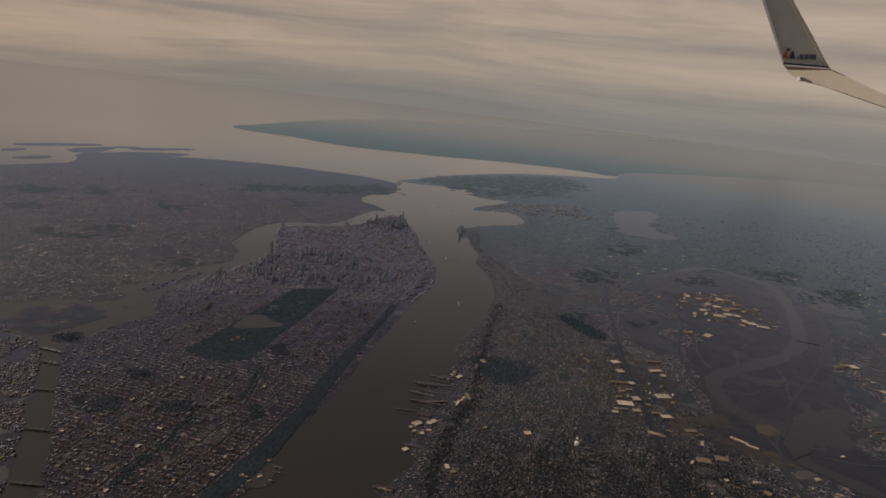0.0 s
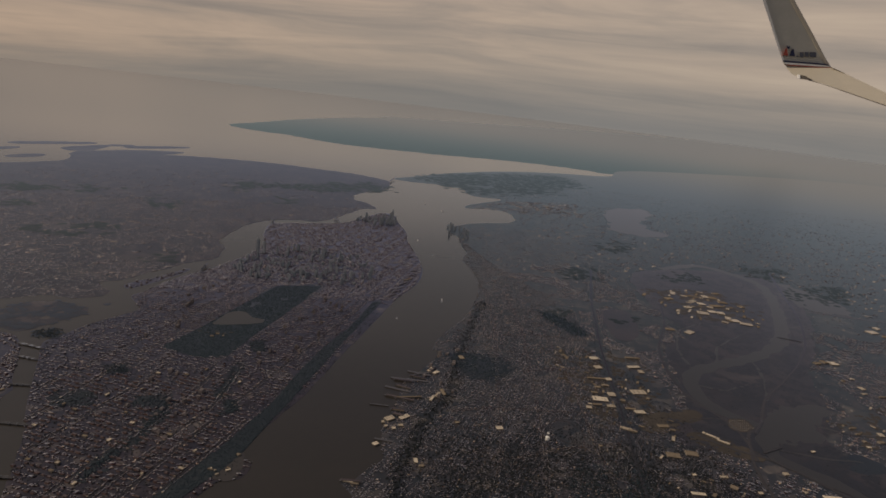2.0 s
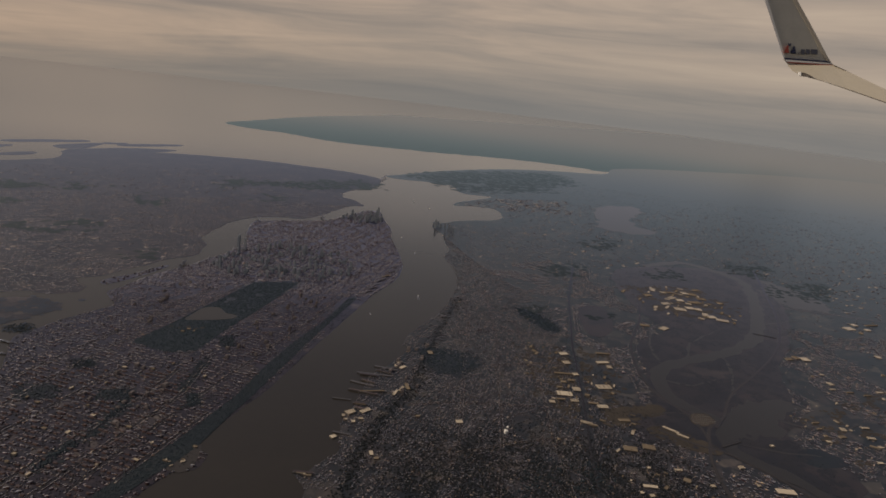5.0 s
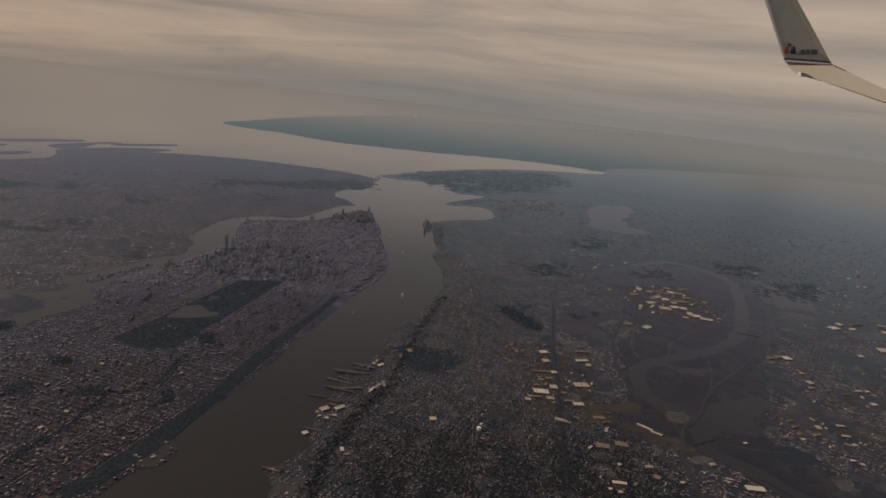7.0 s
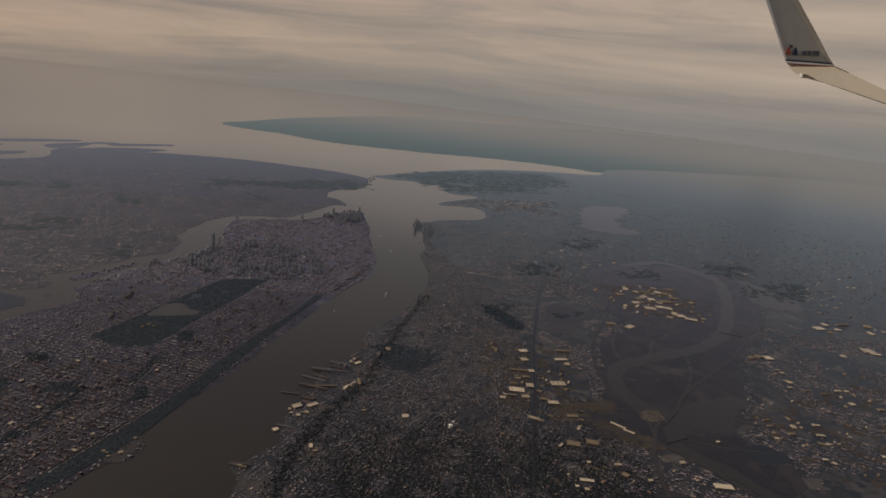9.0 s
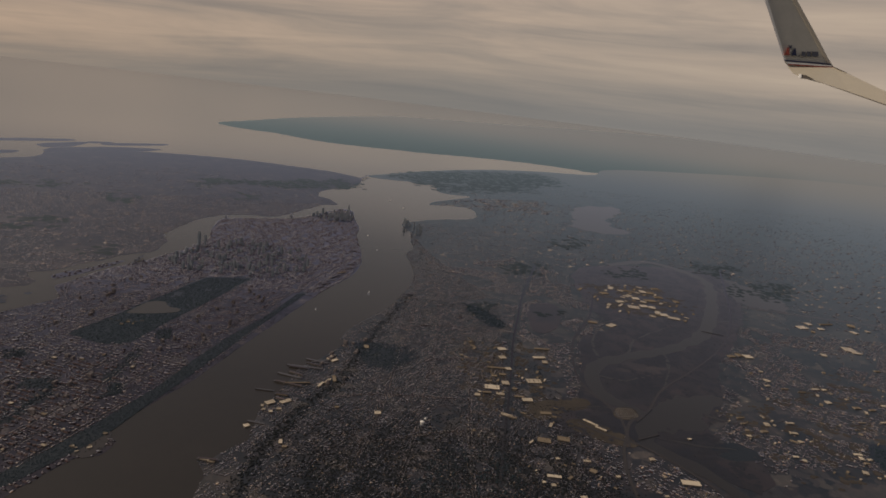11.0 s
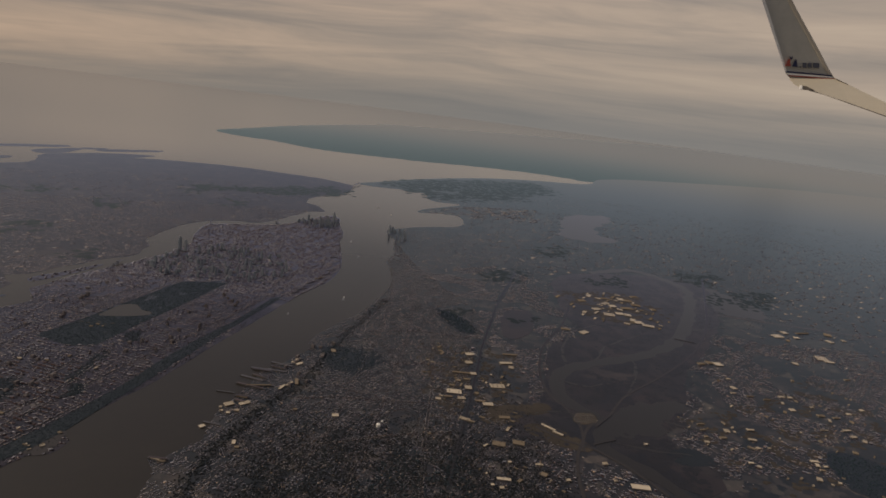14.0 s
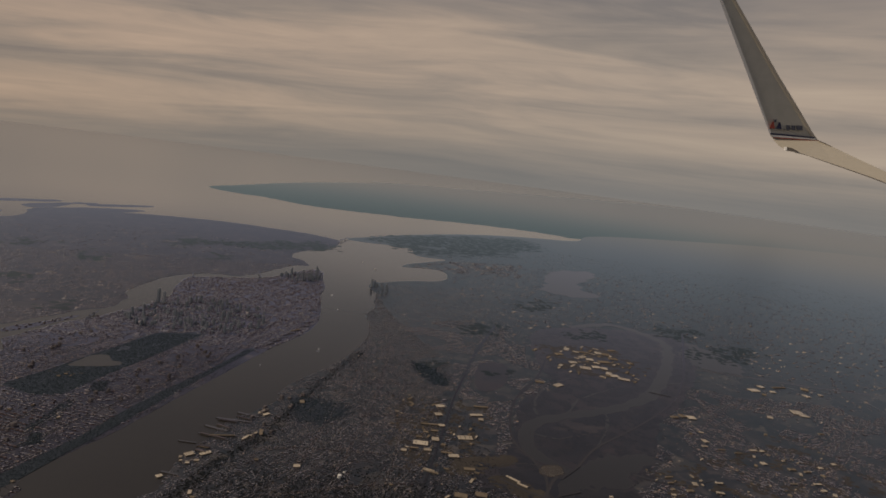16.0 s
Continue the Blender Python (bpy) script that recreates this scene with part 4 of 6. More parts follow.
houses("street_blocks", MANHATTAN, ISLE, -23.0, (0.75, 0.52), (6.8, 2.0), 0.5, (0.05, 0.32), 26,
       "hazy dense city blocks south of the park", M_ROOF_SOUTH, 0.84, bounds=SOUTH_END, tall=0.14, wander=0.15, wall=M_WALL_HAZE)
houses("street_blocks", BRONX, [bare(0.12, 0.2, 8.0)], -40.0, (0.7, 0.5), (5.0, 2.2), 0.6, (0.1, 0.3), 22, "brick blocks and sheds on the narrow river's bank", M_ROOF, 0.8)
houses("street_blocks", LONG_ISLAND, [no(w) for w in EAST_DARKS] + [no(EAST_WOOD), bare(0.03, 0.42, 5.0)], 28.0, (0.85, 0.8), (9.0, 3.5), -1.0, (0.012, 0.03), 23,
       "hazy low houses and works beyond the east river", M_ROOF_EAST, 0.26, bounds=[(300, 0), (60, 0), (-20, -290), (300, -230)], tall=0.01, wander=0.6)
COTTAGES = row_spots(-76, -6, 30, 96, 58.0, 1.1, 1.5, 300, 82, JERSEY, DRY)
DRY.append(clear_of(COTTAGES, 0.35))
NJ_NEAR = [(40, 140), (-90, 140), (-84, 60), (-75, 20), (-95, -60), (-75, -130), (-60, -240), (-40, -240), (40, 60)]
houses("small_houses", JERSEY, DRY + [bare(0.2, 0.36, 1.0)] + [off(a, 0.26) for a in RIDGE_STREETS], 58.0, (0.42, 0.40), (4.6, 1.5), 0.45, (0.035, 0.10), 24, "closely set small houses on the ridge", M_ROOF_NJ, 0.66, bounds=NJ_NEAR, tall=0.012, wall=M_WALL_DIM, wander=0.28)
NJ_MID = [(-84, 60), (-90, 140), (-330, 140), (-330, -30), (-150, -60), (-140, -160), (-75, -130), (-95, -60), (-75, 20)]
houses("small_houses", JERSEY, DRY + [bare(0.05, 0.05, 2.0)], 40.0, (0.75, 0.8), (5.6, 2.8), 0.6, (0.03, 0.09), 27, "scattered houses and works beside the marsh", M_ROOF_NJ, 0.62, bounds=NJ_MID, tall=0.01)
NJ_FAR = [(-60, -240), (-75, -130), (-140, -160), (-150, -60), (-330, -30), (-420, 60), (-700, -100), (-700, -500), (-200, -560), (-60, -480)]
houses("small_houses", JERSEY, DRY + [bare(0.025, 0.35, 6.0)], 40.0, (1.35, 1.5), (12.0, 5.0), -1.0, (0.012, 0.03), 25, "hazy low houses and works of the western plain", M_ROOF_EAST, 0.05, bounds=NJ_FAR, wander=0.6)

# ---- trees ----
x, y = scatter(CENTRAL_PARK, 16000, 31, [no(RESERVOIR)])
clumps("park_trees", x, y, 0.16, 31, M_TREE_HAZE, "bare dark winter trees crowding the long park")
x, y = scatter(RIVERSIDE, 26000, 32)
clumps("park_trees", x, y, 0.16, 32, M_TREE_HALF_HAZE, "bare dark winter trees on the river slope")
rng = np.random.default_rng(33)
PL = np.array(smooth_outline(PALISADES, 0.3, 0.5, closed=False))
k = rng.integers(0, len(PL), 1700)
clumps("cliff_trees", PL[k, 0] + rng.normal(0, 1.5, 1700), PL[k, 1] + rng.normal(0, 1.3, 1700), 0.24, 33, M_TREE, "dark bare trees along the cliff above the river")
for n_, poly, cnt in ((34, HILL_PARK, 600), (35, HILL_WOOD, 900), (36, WEST_WOOD_A, 900), (37, NEAR_WOOD, 700)):
    x, y = scatter(poly, cnt, n_)
    x, y = x + rng.normal(0, 0.9, len(x)), y + rng.normal(0, 0.9, len(y))
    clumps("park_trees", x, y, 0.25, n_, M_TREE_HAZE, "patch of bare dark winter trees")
for i, poly in enumerate(CITY_WOODS):
    x, y = scatter(poly, 230, 300 + i)
    x, y = x + rng.normal(0, 0.7, len(x)), y + rng.normal(0, 0.7, len(y))
    clumps("park_trees", x, y, 0.22, 300 + i, M_TREE_HALF_HAZE, "bare dark winter trees in a small city park")
x, y = scatter(LONG_ISLET, 90, 320)
s = np.full(len(x), 0.8)
tagged(box_mesh("islet_houses", x, y, s, s * 0.6, 0.1 + 0.5 * np.random.default_rng(3).random(len(x)) ** 2, radians(66) + 0 * x, M_ROOF_SOUTH, M_WALL), "hazy apartment blocks on the narrow island", "buildings", kind="stuff")


def street_front(name, lines, gap, setback, size, seed, label):
    """Paler fronts and shops lining the main streets."""
    rng = np.random.default_rng(seed)
    out = []
    for line in lines:
        P = np.array(smooth_outline(line, 0.0, gap, closed=False))
        for a, b in zip(P, P[1:]):
            d = b - a
            ln = max(np.hypot(*d), 1e-6)
            for u in np.arange(0, ln, gap):
                for s in (-1, 1):
                    if rng.random() < 0.8:
                        off_ = setback * s * rng.uniform(0.8, 1.3)
                        p = a + d * u / ln + np.array([-d[1], d[0]]) / ln * off_
                        out.append((p[0], p[1], math.atan2(d[1], d[0]) + rng.normal(0, 0.04)))
    A = np.array(out)
    n = len(A)
    ob = box_mesh(name, A[:, 0], A[:, 1], size * rng.uniform(0.5, 1.4, n), size * rng.uniform(0.35, 0.7, n), 0.05 + 0.12 * rng.random(n) ** 2, A[:, 2], M_FAR_ROOF, M_WALL)
    return tagged(ob, label, "buildings", kind="stuff")


street_front("avenue_fronts", AVENUES, 0.62, 0.62, 0.55, 330, "paler shops and flats lining the long avenues")
street_front("street_fronts", RIDGE_STREETS, 0.45, 0.42, 0.42, 331, "paler shops and houses lining the ridge streets")
x, y = scatter([(30, 130), (-95, 130), (-90, -60), (-50, -60)], 8000, 40, DRY[1:8] + [lambda x, y: ~inside(JERSEY, x, y)])
clumps("garden_trees", x, y, 0.17, 40, M_TREE, "bare garden trees between small houses")
x, y = scatter([(0, 130), (-90, 130), (-90, 70), (-40, 60), (-4, 66)], 26000, 45, DRY[1:8] + [lambda x, y: ~inside(JERSEY, x, y)])
x, y = x + rng.normal(0, 5.0, len(x)), y + rng.normal(0, 9.0, len(y))
ok = inside(JERSEY, x, y) & ~bare(0.16, 0.28, 11.0)(x, y)
x, y = x[ok], y[ok]
clumps("garden_trees", x, y, 0.2, 45, M_TREE, "thick dark garden trees on the near slope")
x, y = scatter(MARSH, 1500, 41, [off(RIVER, 4.0), no(MARSH_POND)])
clumps("marsh_scrub", x, y, 0.13, 41, M_TREE, "dark scrub on the marsh")
x, y = scatter(MANHATTAN[:14] + MANHATTAN[36:], 9000, 42, [no(CENTRAL_PARK), no(RIVERSIDE)])
clumps("street_trees", x, y, 0.16, 42, M_TREE, "bare street trees among brick blocks")


# ---- shared shapes ----
def mesh_of(bm, name, *mats):
    me = bpy.data.meshes.new(name)
    bm.normal_update()
    bm.to_mesh(me)
    bm.free()
    for m in mats:
        me.materials.append(m)
    return me


def add_box(bm, x0, y0, z0, x1, y1, z1, bottom=False):
    v = [bm.verts.new(p) for p in ((x0, y0, z0), (x1, y0, z0), (x1, y1, z0), (x0, y1, z0), (x0, y0, z1), (x1, y0, z1), (x1, y1, z1), (x0, y1, z1))]
    for f in ((4, 5, 6, 7), (0, 1, 5, 4), (1, 2, 6, 5), (2, 3, 7, 6), (3, 0, 4, 7)) + (((3, 2, 1, 0),) if bottom else ()):
        bm.faces.new([v[i] for i in f])
    return v


def unit_box(name, mat):
    bm = bmesh.new()
    add_box(bm, -0.5, -0.5, 0, 0.5, 0.5, 1)
    return mesh_of(bm, name, mat)


def roof_plate(name, mat):
    """A flat roof with a low parapet round it, one welded shape."""
    bm = bmesh.new()
    ring = lambda r, z: [bm.verts.new((u * r, v * r, z)) for u, v in ((-1, -1), (1, -1), (1, 1), (-1, 1))]
    rows = [ring(0.5, 0.0), ring(0.5, 1.0), ring(0.465, 1.0), ring(0.46, 0.55)]
    for a, b in zip(rows, rows[1:]):
        for i in range(4):
            bm.faces.new((a[i], a[(i + 1) % 4], b[(i + 1) % 4], b[i]))
    bm.faces.new(rows[-1])
    return mesh_of(bm, name, mat)


def child(name, me, parent, loc, scale, turn=0.0, label=""):
    ob = new(name, me)
    ob.parent = parent
    ob.matrix_basis = Matrix.LocRotScale(Vector(loc), Euler((0, 0, turn)), Vector(scale))
    return tagged(ob, label)


WALL_BOX = unit_box("shed_wall", M_SHED_WALL)
ROOFS = [roof_plate("pale_roof", M_PALE)]
M_TAN = mat_varied("weathered_roof", (0.13, 0.102, 0.074), (0.29, 0.232, 0.165))
ROOFS_TAN = [roof_plate("tan_roof", M_TAN)]
LIGHT_STRIP = unit_box("rooflight", M_SHED_WALL)
UNIT_BOX = unit_box("roof_unit", M_SHED_WALL)


def warehouse(x, y, sx, sy, h, turn, rng, pale=True, z=0.0):
    if x < -118 and y > 0:
        sx, sy = sx * 0.66, sy * 0.72
    ob = empty("warehouse", pose(x, y, z, 0, 0, turn))
    child("wall", WALL_BOX, ob, (0, 0, 0), (sx, sy, h))
    roof = child("roof", rng.choice(ROOFS if pale else ROOFS_TAN), ob, (0, 0, h), (sx * 1.02, sy * 1.02, 0.06))
    lights = rng.choice((0, 0, 2, 3)) if sx > 1.6 else 0
    for i in range(lights):
        child("rooflight", LIGHT_STRIP, roof, (-0.32 + 0.64 * i / (lights - 1), 0, 0.5), (0.05, 0.6, 0.85))
    for _ in range(rng.randint(0, 2)):
        child("roof_unit", UNIT_BOX, roof, (rng.uniform(-0.35, 0.35), rng.uniform(-0.35, 0.35), 0.5), ((0.12 * min(sx, sy) + 0.06) / sx, 0.1 / sy, 1.7))
    return tagged(ob, "flat-roofed warehouse with a pale sunlit roof" if pale else "low works shed with a weathered tan roof", "warehouse", group="warehouses")


def shed_stuff(poly, n, size, turn, seed, h=0.035):
    """Far pale roofs, too many and too small to part."""
    rng = np.random.default_rng(seed)
    x, y = scatter(poly, n, seed, [lambda x, y: ~(inside(JERSEY, x, y) | inside(LONG_ISLAND, x, y) | inside(MANHATTAN, x, y)), no(CENTRAL_PARK), no(NEWARK_BAY)])
    s = size * rng.uniform(0.4, 1.3, len(x))
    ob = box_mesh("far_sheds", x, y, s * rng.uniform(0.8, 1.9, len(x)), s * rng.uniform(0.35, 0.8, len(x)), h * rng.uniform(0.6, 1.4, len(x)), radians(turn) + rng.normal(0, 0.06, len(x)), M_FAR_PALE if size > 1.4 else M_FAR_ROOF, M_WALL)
    return tagged(ob, "hazy cluster of far pale-roofed sheds", "sheds", kind="stuff")


def warehouse_field(poly, n, size, turn, seed, pale=0.7, h=0.32, gap=1.15, keep=()):
    """Sheds set in ragged rows that do not run into one another."""
    rng = random.Random(seed)
    P = np.asarray(poly, float)
    done, tries = [], 0
    while len(done) < n and tries < n * 60:
        tries += 1
        x, y = rng.uniform(*np.sort([P[:, 0].min(), P[:, 0].max()])), rng.uniform(P[:, 1].min(), P[:, 1].max())
        pt = (np.array([x]), np.array([y]))
        if not inside(poly, *pt)[0] or any(k(*pt)[0] for k in keep):
            continue
        s = size * rng.uniform(0.4, 1.1)
        sx, sy = s * rng.uniform(0.8, 1.9), s * rng.uniform(0.35, 0.75)
        r = max(sx, sy) * 0.5 * gap
        if any((x - a) ** 2 + (y - b) ** 2 < (r + c) ** 2 * 0.72 for a, b, c in SHEDS):
            continue
        SHEDS.append((x, y, r))
        done.append(1)
        warehouse(x, y, sx, sy, h * rng.uniform(0.7, 1.3), turn + rng.choice((0, 0, 90)) + rng.uniform(-4, 4), rng, rng.random() < pale * 0.65)


M_BRICK = mat_varied("old_brick", (0.115, 0.060, 0.055), (0.20, 0.135, 0.115), 0.9)
M_TAR = mat_varied("tar_roof", (0.020, 0.015, 0.018), (0.13, 0.095, 0.085), 0.9, veil=VEIL)
M_TILE = mat_varied("shingle_roof", (0.030, 0.022, 0.022), (0.15, 0.115, 0.10), 0.9)
M_BOARD = mat_varied("painted_boards", (0.07, 0.058, 0.053), (0.26, 0.225, 0.19), 0.8)
BRICK_BOX, TAR_ROOF, BRICK_UNIT = unit_box("tenement_wall", M_BRICK), roof_plate("tar_roof", M_TAR), unit_box("stair_head", M_BRICK)


def gable_mesh():
    """A pitched roof with eaves over a unit plan."""
    bm = bmesh.new()
    lo = [bm.verts.new(p) for p in ((-0.55, -0.56, 0), (0.55, -0.56, 0), (0.55, 0.56, 0), (-0.55, 0.56, 0))]
    top = [bm.verts.new(p) for p in ((-0.55, 0, 1), (0.55, 0, 1))]
    for f in ((lo[0], lo[1], top[1], top[0]), (lo[2], lo[3], top[0], top[1]), (lo[1], lo[2], top[1]), (lo[3], lo[0], top[0]), (lo[3], lo[2], lo[1], lo[0])):
        bm.faces.new(f)
    return mesh_of(bm, "gable_roof", M_TILE)


BOARD_BOX, GABLE, CHIMNEY = unit_box("house_wall", M_BOARD), gable_mesh(), unit_box("chimney", M_BRICK)


def tenement(x, y, rng):
    sx, sy, h = rng.uniform(0.7, 1.3), rng.uniform(0.4, 0.62), rng.uniform(0.16, 0.42)
    ob = empty("tenement", pose(x, y, 0, 0, 0, -25 + rng.uniform(-2, 2)))
    child("wall", BRICK_BOX, ob, (0, 0, 0), (sx, sy, h))
    roof = child("roof", TAR_ROOF, ob, (0, 0, h), (sx * 1.02, sy * 1.03, 0.04))
    for _ in range(rng.randint(1, 2)):
        child("stair_head", BRICK_UNIT, roof, (rng.uniform(-0.36, 0.36), rng.uniform(-0.25, 0.25), 0.5), (0.12 / sx, 0.09 / sy, 1.75))
    return tagged(ob, "brick tenement house with a dark flat roof", "building", group="tenements")


def cottage(x, y, rng):
    sx, sy, h = rng.uniform(0.3, 0.5), rng.uniform(0.22, 0.34), rng.uniform(0.10, 0.17)
    ob = empty("house", pose(x, y, 0, 0, 0, 58 + rng.choice((0, 90)) + rng.uniform(-4, 4)))
    child("wall", BOARD_BOX, ob, (0, 0, 0), (sx, sy, h))
    child("roof", GABLE, ob, (0, 0, h), (sx, sy, rng.uniform(0.07, 0.12)))
    child("chimney", CHIMNEY, ob, (rng.uniform(-0.3, 0.3) * sx, 0, h + 0.03), (0.04, 0.04, 0.13))
    return tagged(ob, "small boarded house with a pitched shingle roof", "house", group="small houses")


rng_row = random.Random(83)
for hx, hy in TENEMENTS:
    tenement(hx, hy, rng_row)
for hx, hy in COTTAGES:
    cottage(hx, hy, rng_row)

SHEDS = []
WET = [off(RIVER, 3.5), off(RAIL, 1.2), off(TURNPIKE_W, 1.0), off(TURNPIKE_E, 1.0), no(MARSH_POND), no(WEST_WATER)]
SHEDS_YARD = [(-80.5, -3.0, 3.3, 2.4, 7), (-78.5, 5.7, 2.8, 2.7, 7), (-73.6, 15.6, 7.1, 1.3, -174), (-78.2, 16.1, 2.2, 2.1, 6), (-71.0, 22.7, 2.0, 1.3, -173), (-74.5, 21.4, 2.5, 1.3, -175), (-67.9, 27.1, 2.0, 1.2, -173), (-73.8, 28.4, 2.6, 2.8, 176), (-67.9, 32.0, 5.2, 3.1, 171), (-69.7, 37.0, 2.7, 1.8, 176), (-65.0, 36.2, 3.1, 1.1, -177), (-61.2, 38.1, 1.9, 1.8, 172), (-85.4, 26.0, 5.4, 3.2, 1), (-98.4, -4.6, 6.1, 1.1, -176), (-94.3, 4.4, 5.2, 1.9, 6), (-95.4, 8.6, 2.0, 2.4, 171), (-78.4, 40.9, 3.5, 2.1, 178), (-76.1, 38.6, 3.4, 1.1, -171), (-76.1, 32.7, 1.6, 1.5, -153), (-82.2, 49.7, 3.7, 1.7, -178)]
SHEDS_SOUTH = [(-68.0, 51.7, 3.7, 1.5, 149), (-69.6, 53.1, 2.9, 0.9, -155), (-76.0, 66.7, 4.0, 2.6, -165), (-82.6, 65.8, 3.7, 2.6, -163), (-72.9, 85.2, 3.9, 1.2, 170), (-85.7, 77.6, 2.1, 1.0, 174), (-85.6, 82.4, 2.0, 1.7, -140), (-76.9, 76.5, 1.0, 1.0, 2), (-69.0, 87.9, 0.9, 0.9, 1), (-71.4, 89.1, 1.2, 1.1, 1), (-92.1, 85.0, 1.2, 1.1, 1), (-113.1, 87.8, 5.3, 2.2, 170), (-107.1, 76.1, 1.6, 1.3, 2), (-106.6, 84.9, 0.8, 0.9, 1), (-126.4, 64.2, 1.8, 1.2, 3), (-102.4, 93.9, 1.1, 0.8, 1), (-78.1, 94.4, 1.8, 1.2, 1), (-95.8, 55.2, 5.2, 0.9, 131), (-97.9, 59.0, 3.7, 0.9, 137), (-54.9, 61.9, 1.0, 0.8, -3)]
SHEDS_MEADOW = [(-261.2, -51.8, 5.6, 4.1, 8), (-270.0, -58.1, 2.7, 3.5, 9), (-272.1, -51.0, 2.7, 2.6, 172), (-262.9, -45.7, 2.0, 2.9, -142), (-281.9, -59.1, 8.7, 1.4, -9), (-263.9, -22.3, 5.2, 5.4, 165), (-264.9, -18.4, 4.3, 2.2, 169), (-242.5, -13.8, 2.3, 3.0, 155), (-298.1, -59.0, 3.7, 4.4, -149), (-290.3, -48.0, 3.8, 2.5, 102), (-301.8, -51.2, 2.0, 2.8, 166), (-188.9, -7.0, 3.5, 2.1, -7), (-197.4, -7.3, 3.7, 3.5, 178), (-193.8, -8.8, 2.4, 3.1, -7), (-192.7, 8.3, 2.7, 1.6, 174), (-189.3, 17.1, 2.9, 3.5, 5), (-185.9, 22.0, 3.4, 1.7, 5), (-186.4, 10.5, 1.7, 1.8, -148), (-225.0, 6.8, 1.9, 2.0, -152), (-256.4, 2.6, 3.8, 1.7, -177)]
SHEDS_WEST = [(-206.8, 23.7, 4.2, 1.8, 178), (-210.6, 23.9, 2.7, 1.7, 5), (-203.1, 29.3, 1.5, 2.7, 149), (-197.8, 26.9, 4.8, 0.9, -179), (-203.3, 34.9, 3.3, 2.7, 4), (-198.3, 37.1, 1.9, 2.6, -141), (-214.3, 31.8, 1.8, 1.6, 4), (-212.7, 38.8, 2.5, 4.1, -89), (-213.6, 42.6, 1.5, 3.6, 149), (-218.3, 40.2, 4.1, 1.5, -4), (-227.4, 36.4, 3.2, 1.5, 4), (-236.9, 32.5, 2.7, 2.0, 4), (-214.9, 49.7, 4.9, 1.4, 3), (-204.6, 50.2, 4.5, 0.7, 178), (-173.0, 52.0, 4.2, 1.4, 178), (-168.9, 59.0, 4.1, 1.8, 168), (-162.8, 53.3, 2.6, 3.1, 167), (-158.2, 58.1, 3.9, 1.9, -3), (-150.2, 61.3, 2.3, 1.7, 174), (-152.0, 57.6, 1.9, 1.6, -3)]
SHEDS_CORNER = [(-164.9, 64.2, 3.6, 1.1, -136), (-167.3, 64.4, 2.1, 1.8, 2), (-171.7, 64.2, 1.7, 0.9, 2), (-158.4, 73.5, 2.6, 1.2, 175), (-159.9, 75.6, 2.0, 1.7, 145), (-183.2, 71.6, 4.1, 1.6, 173), (-182.5, 73.9, 1.8, 2.8, 162), (-176.6, 81.9, 2.4, 2.7, 153), (-182.4, 83.8, 1.4, 1.3, 157), (-181.9, 76.8, 2.4, 1.3, -167), (-213.5, 54.5, 3.4, 2.0, 3), (-204.5, 65.4, 2.6, 2.5, -151), (-215.5, 57.5, 2.0, 2.7, 150), (-223.2, 42.9, 2.7, 2.0, -116), (-196.5, 58.4, 2.1, 1.3, -123), (-155.1, 49.1, 4.4, 0.7, -3), (-153.6, 53.1, 3.0, 1.0, -3), (-165.0, 47.7, 3.1, 0.6, -100), (-191.9, 24.5, 4.3, 0.9, -179), (-185.0, 74.5, 2.1, 1.4, 2)]
SHEDS_CLUSTER = [(-172.3, -101.6, 2.8, 5.3, 148), (-163.8, -90.6, 4.4, 3.3, -12), (-167.1, -76.8, 4.2, 3.1, 11), (-177.0, -88.3, 3.1, 5.3, 127), (-179.8, -84.0, 3.8, 3.7, 177), (-171.0, -68.4, 5.7, 4.5, 165), (-178.4, -71.5, 4.4, 3.4, 179), (-182.4, -69.6, 3.4, 3.7, 161), (-194.8, -96.9, 5.1, 4.2, -169), (-190.8, -98.2, 3.3, 4.1, 175), (-181.4, -61.5, 2.8, 4.4, 154), (-183.4, -58.5, 4.3, 3.9, 179), (-186.6, -54.0, 6.0, 3.4, 158), (-187.3, -81.6, 6.7, 3.5, -3), (-196.3, -89.1, 5.0, 4.0, -169), (-144.7, -38.1, 3.1, 4.9, 124), (-136.3, -41.2, 4.2, 2.2, -169), (-180.3, -98.1, 4.7, 2.9, -180), (-204.0, -82.8, 2.6, 3.2, -11), (-203.0, -106.1, 4.8, 2.7, -12)]
SHEDS_RIVERSIDE = [(-11.2, 12.4, 4.9, 1.2, 58), (-12.5, 15.2, 2.5, 1.3, 41), (-7.9, 34.7, 3.7, 0.8, 64), (-10.2, 32.0, 3.4, 0.9, 61), (-12.4, 30.0, 1.1, 4.4, -5), (7.2, 48.0, 2.8, 2.0, 33), (2.6, 46.9, 3.4, 1.6, 36), (9.3, 50.0, 0.9, 1.2, 4), (8.7, 52.4, 0.9, 0.9, 4), (6.5, 53.6, 1.1, 1.2, 4), (4.2, 51.7, 1.4, 1.2, 4), (12.4, 61.9, 1.6, 1.4, 36), (2.2, 70.2, 1.0, 2.0, 3), (1.0, 72.5, 1.3, 1.0, -2), (20.5, 79.2, 2.4, 0.8, 164), (18.9, 80.2, 2.0, 0.6, -168), (3.9, 42.5, 3.5, 1.5, -167), (-25.9, 52.6, 2.0, 1.8, 4), (-24.7, 1.2, 1.7, 2.8, -7), (-13.3, 49.8, 1.2, 0.9, -4)]
